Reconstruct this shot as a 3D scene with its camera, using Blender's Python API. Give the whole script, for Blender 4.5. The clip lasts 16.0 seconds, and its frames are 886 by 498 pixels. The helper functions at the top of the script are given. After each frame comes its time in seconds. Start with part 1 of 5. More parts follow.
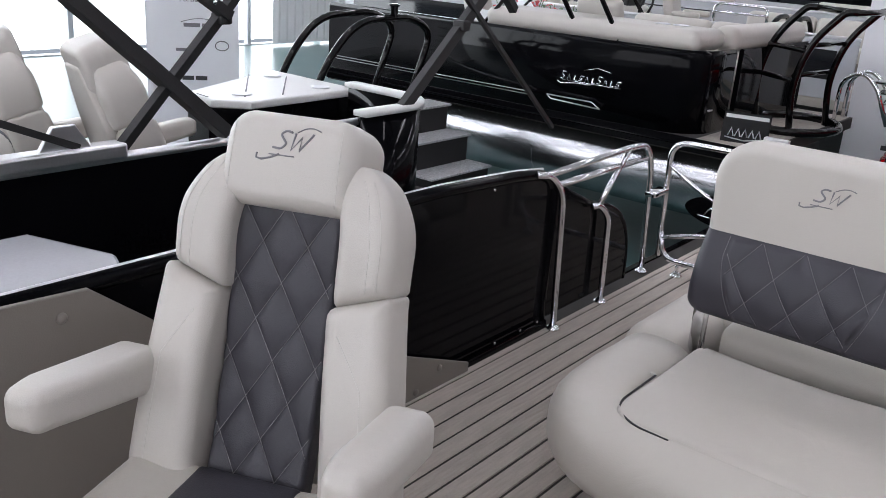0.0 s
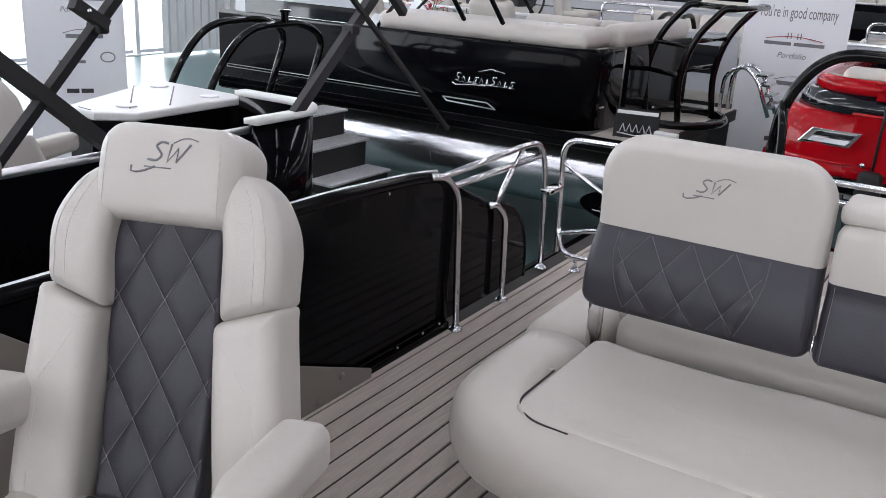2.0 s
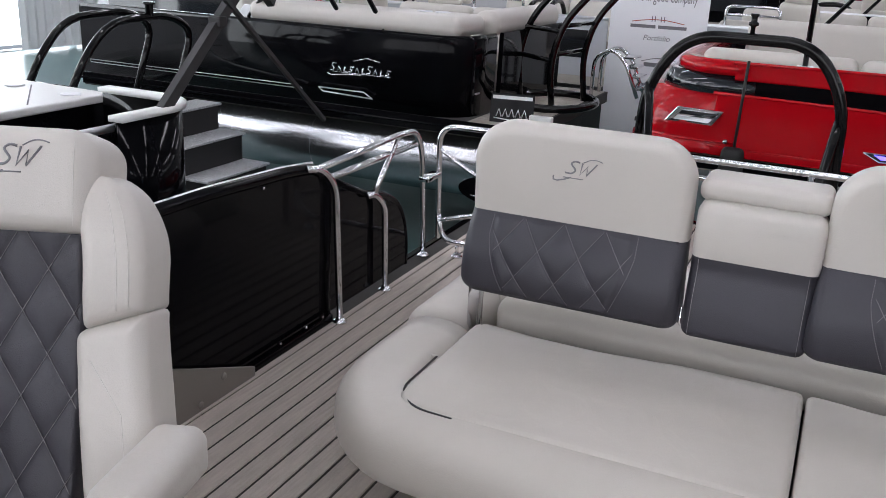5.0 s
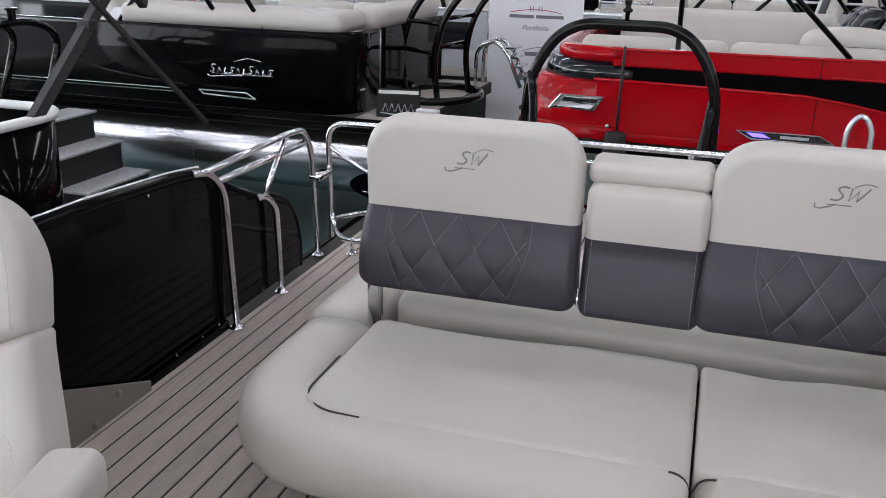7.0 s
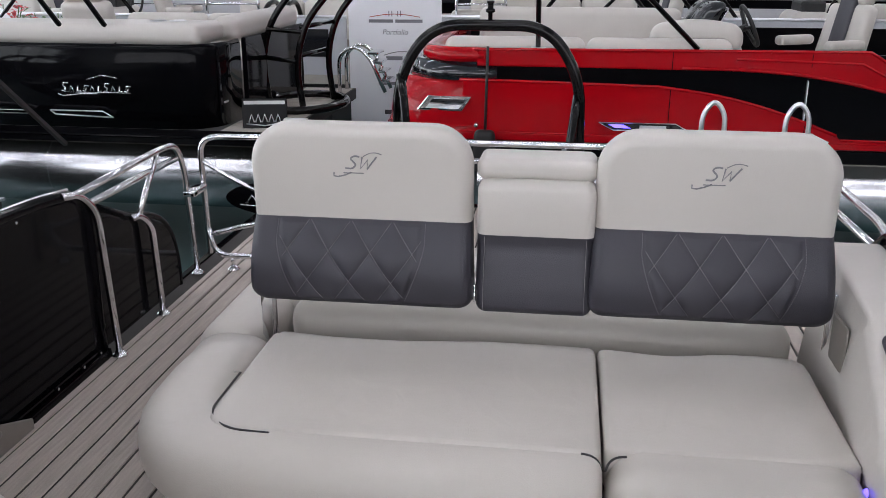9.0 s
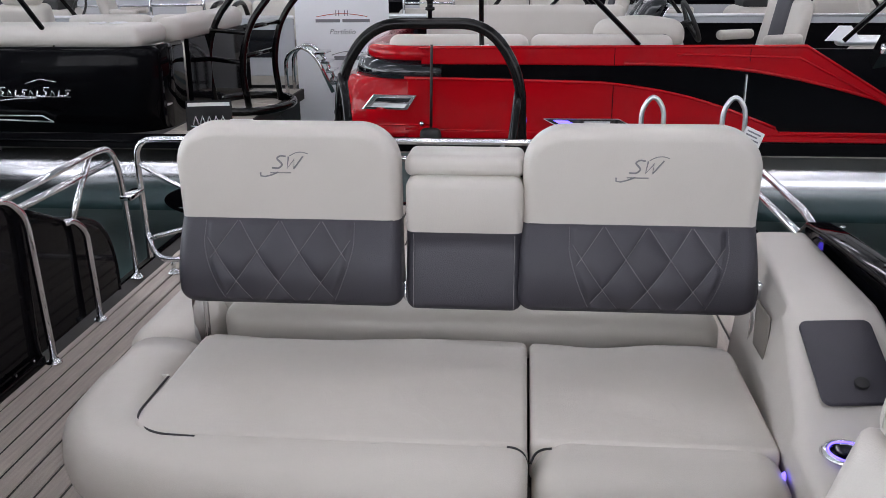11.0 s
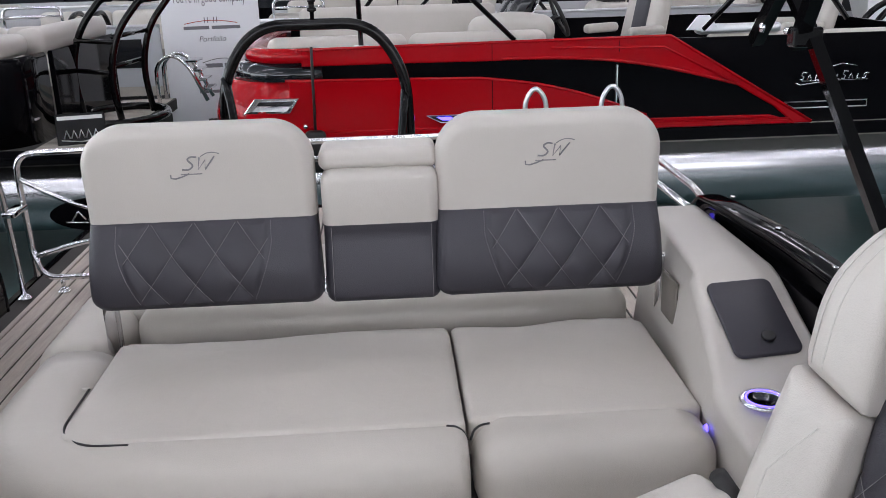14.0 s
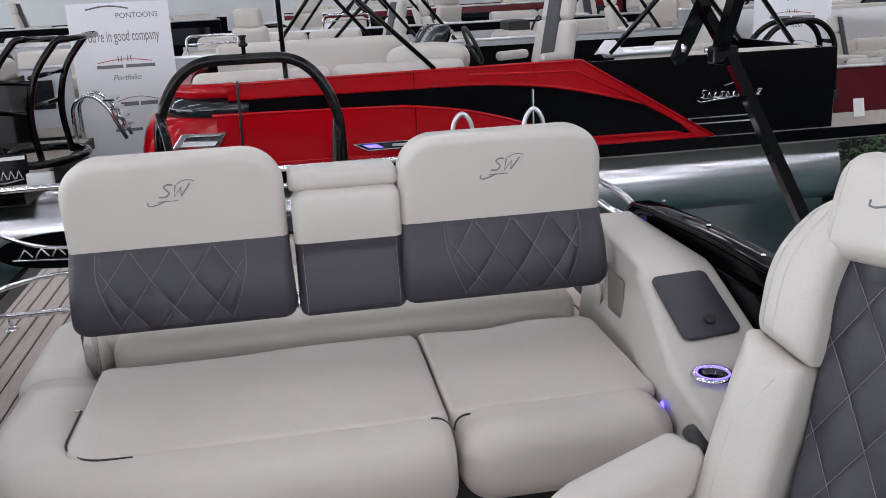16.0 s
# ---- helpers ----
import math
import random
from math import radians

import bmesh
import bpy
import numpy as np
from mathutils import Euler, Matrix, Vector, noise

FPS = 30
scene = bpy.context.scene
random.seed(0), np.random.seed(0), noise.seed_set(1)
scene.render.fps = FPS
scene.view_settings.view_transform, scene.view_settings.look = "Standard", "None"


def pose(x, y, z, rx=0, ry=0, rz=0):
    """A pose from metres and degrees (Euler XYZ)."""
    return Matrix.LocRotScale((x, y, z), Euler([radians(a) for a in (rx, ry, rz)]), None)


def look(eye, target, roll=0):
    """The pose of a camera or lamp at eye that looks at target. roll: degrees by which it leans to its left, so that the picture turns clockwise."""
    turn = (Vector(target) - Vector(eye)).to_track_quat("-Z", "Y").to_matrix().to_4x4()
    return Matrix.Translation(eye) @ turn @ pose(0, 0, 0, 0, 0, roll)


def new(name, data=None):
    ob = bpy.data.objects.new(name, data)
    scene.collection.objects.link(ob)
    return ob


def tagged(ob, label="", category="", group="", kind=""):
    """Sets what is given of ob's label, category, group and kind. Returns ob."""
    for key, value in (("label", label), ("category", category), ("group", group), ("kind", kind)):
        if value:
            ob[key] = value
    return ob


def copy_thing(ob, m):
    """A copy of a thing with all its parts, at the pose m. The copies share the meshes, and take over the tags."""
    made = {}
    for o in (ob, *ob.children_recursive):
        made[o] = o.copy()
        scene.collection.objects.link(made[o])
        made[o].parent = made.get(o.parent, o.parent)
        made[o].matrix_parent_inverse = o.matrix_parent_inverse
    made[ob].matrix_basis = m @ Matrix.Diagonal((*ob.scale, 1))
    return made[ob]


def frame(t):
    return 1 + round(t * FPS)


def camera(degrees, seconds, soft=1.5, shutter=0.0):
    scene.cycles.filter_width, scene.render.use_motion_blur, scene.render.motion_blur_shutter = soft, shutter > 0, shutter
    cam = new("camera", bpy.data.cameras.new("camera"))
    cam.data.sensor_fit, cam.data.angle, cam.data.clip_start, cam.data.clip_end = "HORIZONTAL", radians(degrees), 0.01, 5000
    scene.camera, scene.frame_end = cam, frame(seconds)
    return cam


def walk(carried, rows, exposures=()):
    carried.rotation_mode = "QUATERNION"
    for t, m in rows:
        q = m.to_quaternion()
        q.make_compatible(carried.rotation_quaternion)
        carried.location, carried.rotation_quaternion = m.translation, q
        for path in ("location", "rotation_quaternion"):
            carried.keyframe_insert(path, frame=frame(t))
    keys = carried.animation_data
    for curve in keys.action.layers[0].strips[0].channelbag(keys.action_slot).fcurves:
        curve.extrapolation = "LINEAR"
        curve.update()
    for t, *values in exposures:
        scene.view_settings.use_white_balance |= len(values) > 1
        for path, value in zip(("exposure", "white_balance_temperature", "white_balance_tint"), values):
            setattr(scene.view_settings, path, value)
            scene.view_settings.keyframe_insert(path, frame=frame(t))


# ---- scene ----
cam = camera(52.6, 16.0, soft=0.7)
PATH = [
    (0, (0.162, -0.615, 1.466), (-0.986, 0.887, 0.812), 4.2),
    (0.5, (0.17, -0.591, 1.465), (-0.932, 0.948, 0.821), 3.8),
    (1, (0.173, -0.592, 1.471), (-0.897, 0.971, 0.829), 3.7),
    (1.5, (0.175, -0.578, 1.463), (-0.848, 1.02, 0.829), 3.7),
    (2, (0.182, -0.578, 1.463), (-0.802, 1.045, 0.83), 3.4),
    (2.5, (0.193, -0.568, 1.466), (-0.756, 1.074, 0.832), 3.1),
    (3, (0.198, -0.564, 1.464), (-0.712, 1.101, 0.831), 3.0),
    (5.3, (0.213, -0.561, 1.465), (-0.513, 1.189, 0.824), 2.7),
    (5.5, (0.217, -0.564, 1.467), (-0.483, 1.197, 0.828), 2.5),
    (6, (0.214, -0.564, 1.462), (-0.434, 1.218, 0.825), 1.9),
    (6.5, (0.208, -0.553, 1.459), (-0.39, 1.244, 0.82), 1.7),
    (7, (0.198, -0.553, 1.458), (-0.342, 1.262, 0.815), 1.6),
    (7.5, (0.185, -0.557, 1.459), (-0.305, 1.271, 0.81), 1.1),
    (8, (0.17, -0.563, 1.453), (-0.244, 1.283, 0.805), 0.4),
    (8.5, (0.145, -0.565, 1.452), (-0.181, 1.304, 0.82), 0.1),
    (9, (0.13, -0.571, 1.448), (-0.128, 1.311, 0.821), 0.1),
    (9.5, (0.128, -0.587, 1.444), (-0.063, 1.304, 0.821), -0.5),
    (9.7, (0.134, -0.588, 1.446), (-0.036, 1.303, 0.817), -0.6),
    (12, (0.261, -0.55, 1.431), (0.089, 1.342, 0.805), -0.2),
    (12.5, (0.263, -0.56, 1.423), (0.143, 1.338, 0.806), 0.1),
    (13, (0.216, -0.574, 1.425), (0.179, 1.327, 0.804), 0.1),
    (13.5, (0.158, -0.591, 1.421), (0.193, 1.308, 0.796), -0.6),
    (14, (0.101, -0.619, 1.418), (0.205, 1.278, 0.794), -1.6),
    (14.5, (0.043, -0.649, 1.42), (0.213, 1.25, 0.817), -1.8),
    (15, (-0.005, -0.698, 1.418), (0.222, 1.2, 0.829), -1.9),
    (15.5, (-0.053, -0.764, 1.42), (0.226, 1.129, 0.837), -2.3),
    (16, (-0.078, -0.802, 1.43), (0.23, 1.091, 0.862), -2.8),
]
walk(cam, [(t, look(eye, target, roll)) for t, eye, target, roll in PATH])

# ---------------------------------------------------------------- light
world = bpy.data.worlds.new("hall_world")
scene.world = world
world.use_nodes = True
wn = world.node_tree.nodes
wn["Background"].inputs[0].default_value = (0.75, 0.85, 1.0, 1)
wn["Background"].inputs[1].default_value = 0.25
scene.view_settings.exposure = 0.85
TUBE_POWER = 9.0          # ceiling fluorescent fittings
WINDOW_POWER = 2.2         # daylight behind the glazed wall


# ---------------------------------------------------------------- materials
def mat(name, color, rough=0.5, metal=0.0, vary=0.12, scale=6.0, fine=120.0, bump=0.0, coat=0.0, spec=0.5, stretch=(1, 1, 1), rvary=0.1, rand=0.0, crease=0.0):
    m = bpy.data.materials.new(name)
    m.use_nodes = True
    nt = m.node_tree
    b = nt.nodes["Principled BSDF"]
    tc = nt.nodes.new("ShaderNodeTexCoord")
    mp = nt.nodes.new("ShaderNodeMapping")
    mp.inputs["Scale"].default_value = stretch
    nt.links.new(tc.outputs["Object"], mp.inputs["Vector"])
    n1 = nt.nodes.new("ShaderNodeTexNoise")
    n1.inputs["Scale"].default_value, n1.inputs["Detail"].default_value = scale, 5
    n2 = nt.nodes.new("ShaderNodeTexNoise")
    n2.inputs["Scale"].default_value, n2.inputs["Detail"].default_value = fine, 3
    for n in (n1, n2):
        nt.links.new(mp.outputs[0], n.inputs["Vector"])
    mixn = nt.nodes.new("ShaderNodeMath")
    mixn.operation = "ADD"
    nt.links.new(n1.outputs["Fac"], mixn.inputs[0])
    nt.links.new(n2.outputs["Fac"], mixn.inputs[1])
    src = mixn.outputs[0]
    if rand:
        oi = nt.nodes.new("ShaderNodeObjectInfo")
        ml = nt.nodes.new("ShaderNodeMath")
        ml.operation = "MULTIPLY_ADD"
        ml.inputs[1].default_value = rand
        nt.links.new(oi.outputs["Random"], ml.inputs[0])
        nt.links.new(src, ml.inputs[2])
        src = ml.outputs[0]
    mr = nt.nodes.new("ShaderNodeMapRange")
    mr.inputs["From Min"].default_value, mr.inputs["From Max"].default_value = 0.6, 1.4 + rand
    nt.links.new(src, mr.inputs["Value"])
    ramp = nt.nodes.new("ShaderNodeMix")
    ramp.data_type = "RGBA"
    ramp.inputs[6].default_value = (*[c * (1 - vary) for c in color], 1)
    ramp.inputs[7].default_value = (*[min(1, c * (1 + vary)) for c in color], 1)
    nt.links.new(mr.outputs[0], ramp.inputs[0])
    nt.links.new(ramp.outputs[2], b.inputs["Base Color"])
    b.inputs["Metallic"].default_value = metal
    b.inputs["Specular IOR Level"].default_value = spec
    b.inputs["Coat Weight"].default_value = coat
    b.inputs["Coat Roughness"].default_value = 0.04
    rr = nt.nodes.new("ShaderNodeMapRange")
    rr.inputs["To Min"].default_value, rr.inputs["To Max"].default_value = max(0.02, rough * (1 - rvary)), min(1, rough * (1 + rvary))
    nt.links.new(n1.outputs["Fac"], rr.inputs["Value"])
    nt.links.new(rr.outputs[0], b.inputs["Roughness"])
    if bump:
        bp = nt.nodes.new("ShaderNodeBump")
        bp.inputs["Strength"].default_value, bp.inputs["Distance"].default_value = bump, 0.002
        nt.links.new(n2.outputs["Fac"], bp.inputs["Height"])
        if crease:
            n3 = nt.nodes.new("ShaderNodeTexNoise")
            n3.inputs["Scale"].default_value, n3.inputs["Detail"].default_value, n3.inputs["Distortion"].default_value = 9.0, 3, 1.2
            nt.links.new(tc.outputs["Object"], n3.inputs["Vector"])
            b2 = nt.nodes.new("ShaderNodeBump")
            b2.inputs["Strength"].default_value, b2.inputs["Distance"].default_value = crease, 0.02
            nt.links.new(n3.outputs["Fac"], b2.inputs["Height"])
            nt.links.new(b2.outputs[0], bp.inputs["Normal"])
        nt.links.new(bp.outputs[0], b.inputs["Normal"])
    return m


def glow(name, color, power):
    m = bpy.data.materials.new(name)
    m.use_nodes = True
    b = m.node_tree.nodes["Principled BSDF"]
    b.inputs["Base Color"].default_value = (*color, 1)
    b.inputs["Emission Color"].default_value = (*color, 1)
    b.inputs["Emission Strength"].default_value = power
    return m


CREAM = mat("cream_vinyl", (0.56, 0.53, 0.49), 0.40, vary=0.04, scale=4, fine=420, bump=0.3, crease=0.10)
CREAM_SEAT = mat("cream_seat_vinyl", (0.52, 0.49, 0.445), 0.36, vary=0.05, scale=3, fine=420, bump=0.3, crease=0.12)
BEIGE = mat("beige_panel", (0.20, 0.18, 0.16), 0.5, vary=0.05, scale=3, fine=300, bump=0.2)
CHARCOAL = mat("charcoal_vinyl", (0.039, 0.0375, 0.048), 0.45, vary=0.12, scale=8, fine=380, bump=0.4)
THREAD = mat("grey_thread", (0.20, 0.195, 0.20), 0.8, vary=0.2, fine=900)
THREAD_PALE = mat("pale_thread", (0.62, 0.6, 0.56), 0.8, vary=0.1, fine=900)
LOGO = mat("grey_embroidery", (0.21, 0.21, 0.22), 0.6, vary=0.15, fine=900)
BLACK = mat("black_gelcoat", (0.003, 0.003, 0.004), 0.07, vary=0.3, spec=0.085, scale=2)
NAVY = mat("navy_gelcoat", (0.006, 0.012, 0.035), 0.08, vary=0.3, coat=0.8, scale=2)
RED = mat("red_gelcoat", (0.40, 0.002, 0.007), 0.12, vary=0.06, spec=0.2, coat=0.16, scale=2)
DARKRED = mat("dark_red_gelcoat", (0.12, 0.004, 0.01), 0.16, vary=0.08, coat=0.7, scale=2)
TUBEBLACK = mat("black_powder_coat", (0.003, 0.003, 0.0035), 0.06, vary=0.2, spec=0.3)
MATTBLACK = mat("matt_black", (0.015, 0.015, 0.016), 0.55, vary=0.3, bump=0.2)
RUBBER = mat("black_rubber", (0.012, 0.012, 0.013), 0.6, vary=0.3)
CHROME = mat("polished_steel", (0.78, 0.78, 0.80), 0.09, metal=1, vary=0.05)
ALU = mat("brushed_aluminium", (0.72, 0.73, 0.76), 0.23, metal=1, vary=0.03, scale=2, fine=90, stretch=(5, 5, 0.12), bump=0.03, rvary=0.12)
SATIN = mat("satin_aluminium", (0.80, 0.80, 0.82), 0.36, metal=1, vary=0.05)
WHITE = mat("white_plastic", (0.72, 0.72, 0.71), 0.35, vary=0.05)
GREYGEL = mat("pale_grey_gelcoat", (0.5, 0.51, 0.54), 0.25, vary=0.05, coat=0.3)
PLANK = mat("woven_teak_vinyl", (0.45, 0.40, 0.355), 0.7, vary=0.34, scale=22, fine=330, stretch=(4.0, 0.35, 1), bump=0.7, rand=0.25)
SEAM = mat("dark_deck_seam", (0.02, 0.017, 0.015), 0.7, vary=0.2)
PALEDECK = mat("pale_teak_vinyl", (0.42, 0.385, 0.34), 0.7, vary=0.2, scale=20, fine=250, stretch=(0.4, 4, 1), bump=0.5, rand=0.2)
FLOORM = mat("teal_epoxy_floor", (0.050, 0.098, 0.098), 0.30, vary=0.15, scale=0.8, fine=14, bump=0.1)
WALLM = mat("white_wall", (0.72, 0.73, 0.74), 0.7, vary=0.05, scale=1, fine=40)
GREYWALL = mat("pale_grey_wall", (0.55, 0.57, 0.6), 0.6, vary=0.05, scale=1, fine=40)
CEILM = mat("grey_ceiling", (0.45, 0.46, 0.48), 0.8, vary=0.08, scale=1, fine=30)
BANNER = mat("banner_fabric", (0.88, 0.89, 0.92), 0.6, vary=0.03, scale=2)
INKGREY = mat("grey_ink", (0.2, 0.2, 0.22), 0.7)
INKRED = mat("red_ink", (0.4, 0.06, 0.05), 0.7)
INKDARK = mat("dark_ink", (0.05, 0.05, 0.055), 0.7)
TREAD = mat("diamond_plate", (0.50, 0.51, 0.52), 0.45, metal=0.25, vary=0.5, scale=60, fine=130, bump=1.0)
BLUELED = glow("blue_led", (0.12, 0.08, 1.0), 2.2)
TUBELIGHT = glow("fluorescent_diffuser", (0.965, 0.94, 1.03), TUBE_POWER)
# added frontal fill from the south side, no known source there
SOUTHFILL = glow("south_fill_glow", (0.95, 0.95, 1.0), 1.35)
DAYLIGHT = glow("daylight_backdrop", (0.9, 0.95, 1.0), WINDOW_POWER)
GREEN = mat("green_leaf", (0.05, 0.12, 0.03), 0.5, vary=0.4, scale=30)
FLOWER = mat("red_flower", (0.5, 0.03, 0.04), 0.5, vary=0.4, scale=30)
SCREEN = mat("smoked_acrylic", (0.01, 0.012, 0.016), 0.05, coat=0.5, vary=0.1)


# ---------------------------------------------------------------- mesh helpers
def link_bm(name, bm, material, smooth=True):
    me = bpy.data.meshes.new(name)
    bmesh.ops.recalc_face_normals(bm, faces=bm.faces)
    bm.to_mesh(me)
    bm.free()
    if smooth:
        me.polygons.foreach_set("use_smooth", [True] * len(me.polygons))
    me.materials.append(material)
    return new(name, me)


def part(name, bm, material, parent, label="", smooth=True):
    ob = link_bm(name, bm, material, smooth)
    ob.parent = parent
    if label:
        tagged(ob, label)
    return ob


def thing(name, label, category, group="", kind="", at=None):
    ob = new(name)
    tagged(ob, label, category, group, kind)
    if at is not None:
        ob.matrix_world = at
    return ob


def auto(ob, angle=35):
    me = ob.data
    me.set_sharp_from_angle(angle=radians(angle))
    return ob


def box(x0, x1, y0, y1, z0, z1, bevel=0.0, seg=2):
    bm = bmesh.new()
    bmesh.ops.create_cube(bm, size=1)
    for v in bm.verts:
        v.co = ((x0 + x1) / 2 + v.co.x * (x1 - x0), (y0 + y1) / 2 + v.co.y * (y1 - y0), (z0 + z1) / 2 + v.co.z * (z1 - z0))
    if bevel:
        bmesh.ops.bevel(bm, geom=bm.edges[:], offset=bevel, segments=seg, affect="EDGES", profile=0.5)
    return bm


def join(*bms):
    """Several bmeshes as one; the first takes the others in."""
    out = bms[0]
    for b in bms[1:]:
        me = bpy.data.meshes.new("joined")
        b.to_mesh(me)
        b.free()
        out.from_mesh(me)
        bpy.data.meshes.remove(me)
    return out


def rbox(sx, sy, sz, r, n=3, m=4, warp=None, keep=None, extra_z=(), soften=True):
    """A soft box round the origin: rounded by r on all edges, then bent by warp(x, y, z)."""
    ms = m if isinstance(m, tuple) else (m, m, m)

    def marks(h, mm, more=()):
        inner = h - r
        edge = [inner + r * math.tan(k / n * math.pi / 4) for k in range(1, n + 1)]
        mid = [-inner + 2 * inner * k / mm for k in range(mm + 1)] + list(more)
        return sorted(set(round(v, 6) for v in [-e for e in edge] + mid + edge))
    hx, hy, hz = sx / 2, sy / 2, sz / 2
    ax = (marks(hx, ms[0]), marks(hy, ms[1]), marks(hz, ms[2], extra_z))
    bm = bmesh.new()
    cache = {}

    def vert(i, j, k):
        key = (i, j, k)
        if key not in cache:
            p = Vector((ax[0][i], ax[1][j], ax[2][k]))
            c = Vector((max(-hx + r, min(hx - r, p.x)), max(-hy + r, min(hy - r, p.y)), max(-hz + r, min(hz - r, p.z))))
            d = p - c
            q = c + d.normalized() * r if soften and d.length > 1e-9 else p
            if warp:
                q = Vector(warp(q.x, q.y, q.z))
            cache[key] = (bm.verts.new(q), p)
        return cache[key]

    N = [len(a) - 1 for a in ax]
    for d in range(3):
        u, v = [a for a in range(3) if a != d]
        for side in (0, N[d]):
            for i in range(N[u]):
                for j in range(N[v]):
                    quad = []
                    for a, b in ((i, j), (i + 1, j), (i + 1, j + 1), (i, j + 1)):
                        idx = [0, 0, 0]
                        idx[d], idx[u], idx[v] = side, a, b
                        quad.append(vert(*idx))
                    mid = sum((q[1] for q in quad), Vector()) / 4
                    if keep is None or keep(mid):
                        bm.faces.new([q[0] for q in quad])
    for vtx in [v for v in bm.verts if not v.link_faces]:
        bm.verts.remove(vtx)
    return bm


def pad(w, d, h, r, rt, rb, m, warp=None, keep=None, extra_z=()):
    """A cushion plate in the x-z plane: outline corners rounded by rt above and rb below, rim rounded by r."""
    def shape(x, y, z):
        db = min(w / 2 - abs(x), h / 2 - abs(z))
        dy = d / 2 - abs(y)
        u, v = r - db, r - dy
        if u > 0 and v > 0:
            k = r / math.hypot(u, v)
            nb, ny = r - u * k, r - v * k
        else:
            nb, ny = max(db, 0.0), max(dy, 0.0)
        x = math.copysign(min(abs(x), w / 2 - nb), x)
        z = math.copysign(min(abs(z), h / 2 - nb), z)
        y = math.copysign(d / 2 - ny, y)
        x, z = corner_round(x, z, w, h, rt, rb)
        return warp(x, y, z) if warp else (x, y, z)
    return rbox(w, d, h, r, 4, m, shape, keep, extra_z, False)


def fillet(pts, r, n=5):
    """A polyline with its inner corners rounded."""
    pts = [Vector(p) for p in pts]
    out = [pts[0]]
    for a, b, c in zip(pts, pts[1:], pts[2:]):
        u, v = (a - b), (c - b)
        k = min(r, u.length * 0.49, v.length * 0.49)
        p, q = b + u.normalized() * k, b + v.normalized() * k
        for s in range(n + 1):
            t = s / n
            out.append(p * (1 - t) ** 2 + b * 2 * t * (1 - t) + q * t * t)
    out.append(pts[-1])
    return out


def tube(pts, r, seg=10, closed=False, flat=1.0):
    """A round bar along a polyline."""
    pts = [Vector(p) for p in pts]
    clean = [pts[0]]
    for p in pts[1:]:
        if (p - clean[-1]).length > 1e-5:
            clean.append(p)
    pts = clean
    bm = bmesh.new()
    up, rings = None, []
    for i, p in enumerate(pts):
        if closed:
            d = pts[(i + 1) % len(pts)] - pts[i - 1]
        else:
            d = pts[min(i + 1, len(pts) - 1)] - pts[max(i - 1, 0)]
        d.normalize()
        if up is None:
            up = d.orthogonal().normalized()
        else:
            up = (up - d * up.dot(d)).normalized()
        side = d.cross(up)
        rings.append([bm.verts.new(p + (up * math.cos(a) + side * math.sin(a) * flat) * r) for a in [2 * math.pi * k / seg for k in range(seg)]])
    pairs = list(zip(rings, rings[1:])) + ([(rings[-1], rings[0])] if closed else [])
    for a, b in pairs:
        for k in range(seg):
            bm.faces.new((a[k], a[(k + 1) % seg], b[(k + 1) % seg], b[k]))
    if not closed:
        bm.faces.new(rings[0])
        bm.faces.new(rings[-1])
    return bm


def lathe(profile, seg=24, base=(0, 0, 0), cap=True):
    """A turned body from (radius, height) pairs, round the z axis."""
    bm = bmesh.new()
    rings = [[bm.verts.new((base[0] + r * math.cos(2 * math.pi * k / seg), base[1] + r * math.sin(2 * math.pi * k / seg), base[2] + z)) for k in range(seg)] for r, z in profile]
    for a, b in zip(rings, rings[1:]):
        for k in range(seg):
            bm.faces.new((a[k], a[(k + 1) % seg], b[(k + 1) % seg], b[k]))
    bm.faces.new(rings[0])
    if cap:
        bm.faces.new(rings[-1])
    return bm


def slab(outline, thick, to, bevel=0.0, seg=2):
    """A plate from a 2D outline: to(u, v, w) gives the place, w runs through the thickness."""
    bm = bmesh.new()
    low = [bm.verts.new(to(u, v, 0)) for u, v in outline]
    high = [bm.verts.new(to(u, v, thick)) for u, v in outline]
    f0, f1 = bm.faces.new(low), bm.faces.new(high)
    rims = list(f0.edges) + list(f1.edges)
    for i in range(len(low)):
        j = (i + 1) % len(low)
        bm.faces.new((low[i], low[j], high[j], high[i]))
    bmesh.ops.recalc_face_normals(bm, faces=bm.faces)
    if bevel:
        bmesh.ops.bevel(bm, geom=rims, offset=bevel, segments=seg, affect="EDGES", profile=0.5)
    return bm


def round_rect(w, h, r, n=5):
    out = []
    for cx, cy, a0 in ((w / 2 - r, h / 2 - r, 0), (-w / 2 + r, h / 2 - r, 90), (-w / 2 + r, -h / 2 + r, 180), (w / 2 - r, -h / 2 + r, 270)):
        for k in range(n + 1):
            a = radians(a0 + 90 * k / n)
            out.append((cx + r * math.cos(a), cy + r * math.sin(a)))
    return out


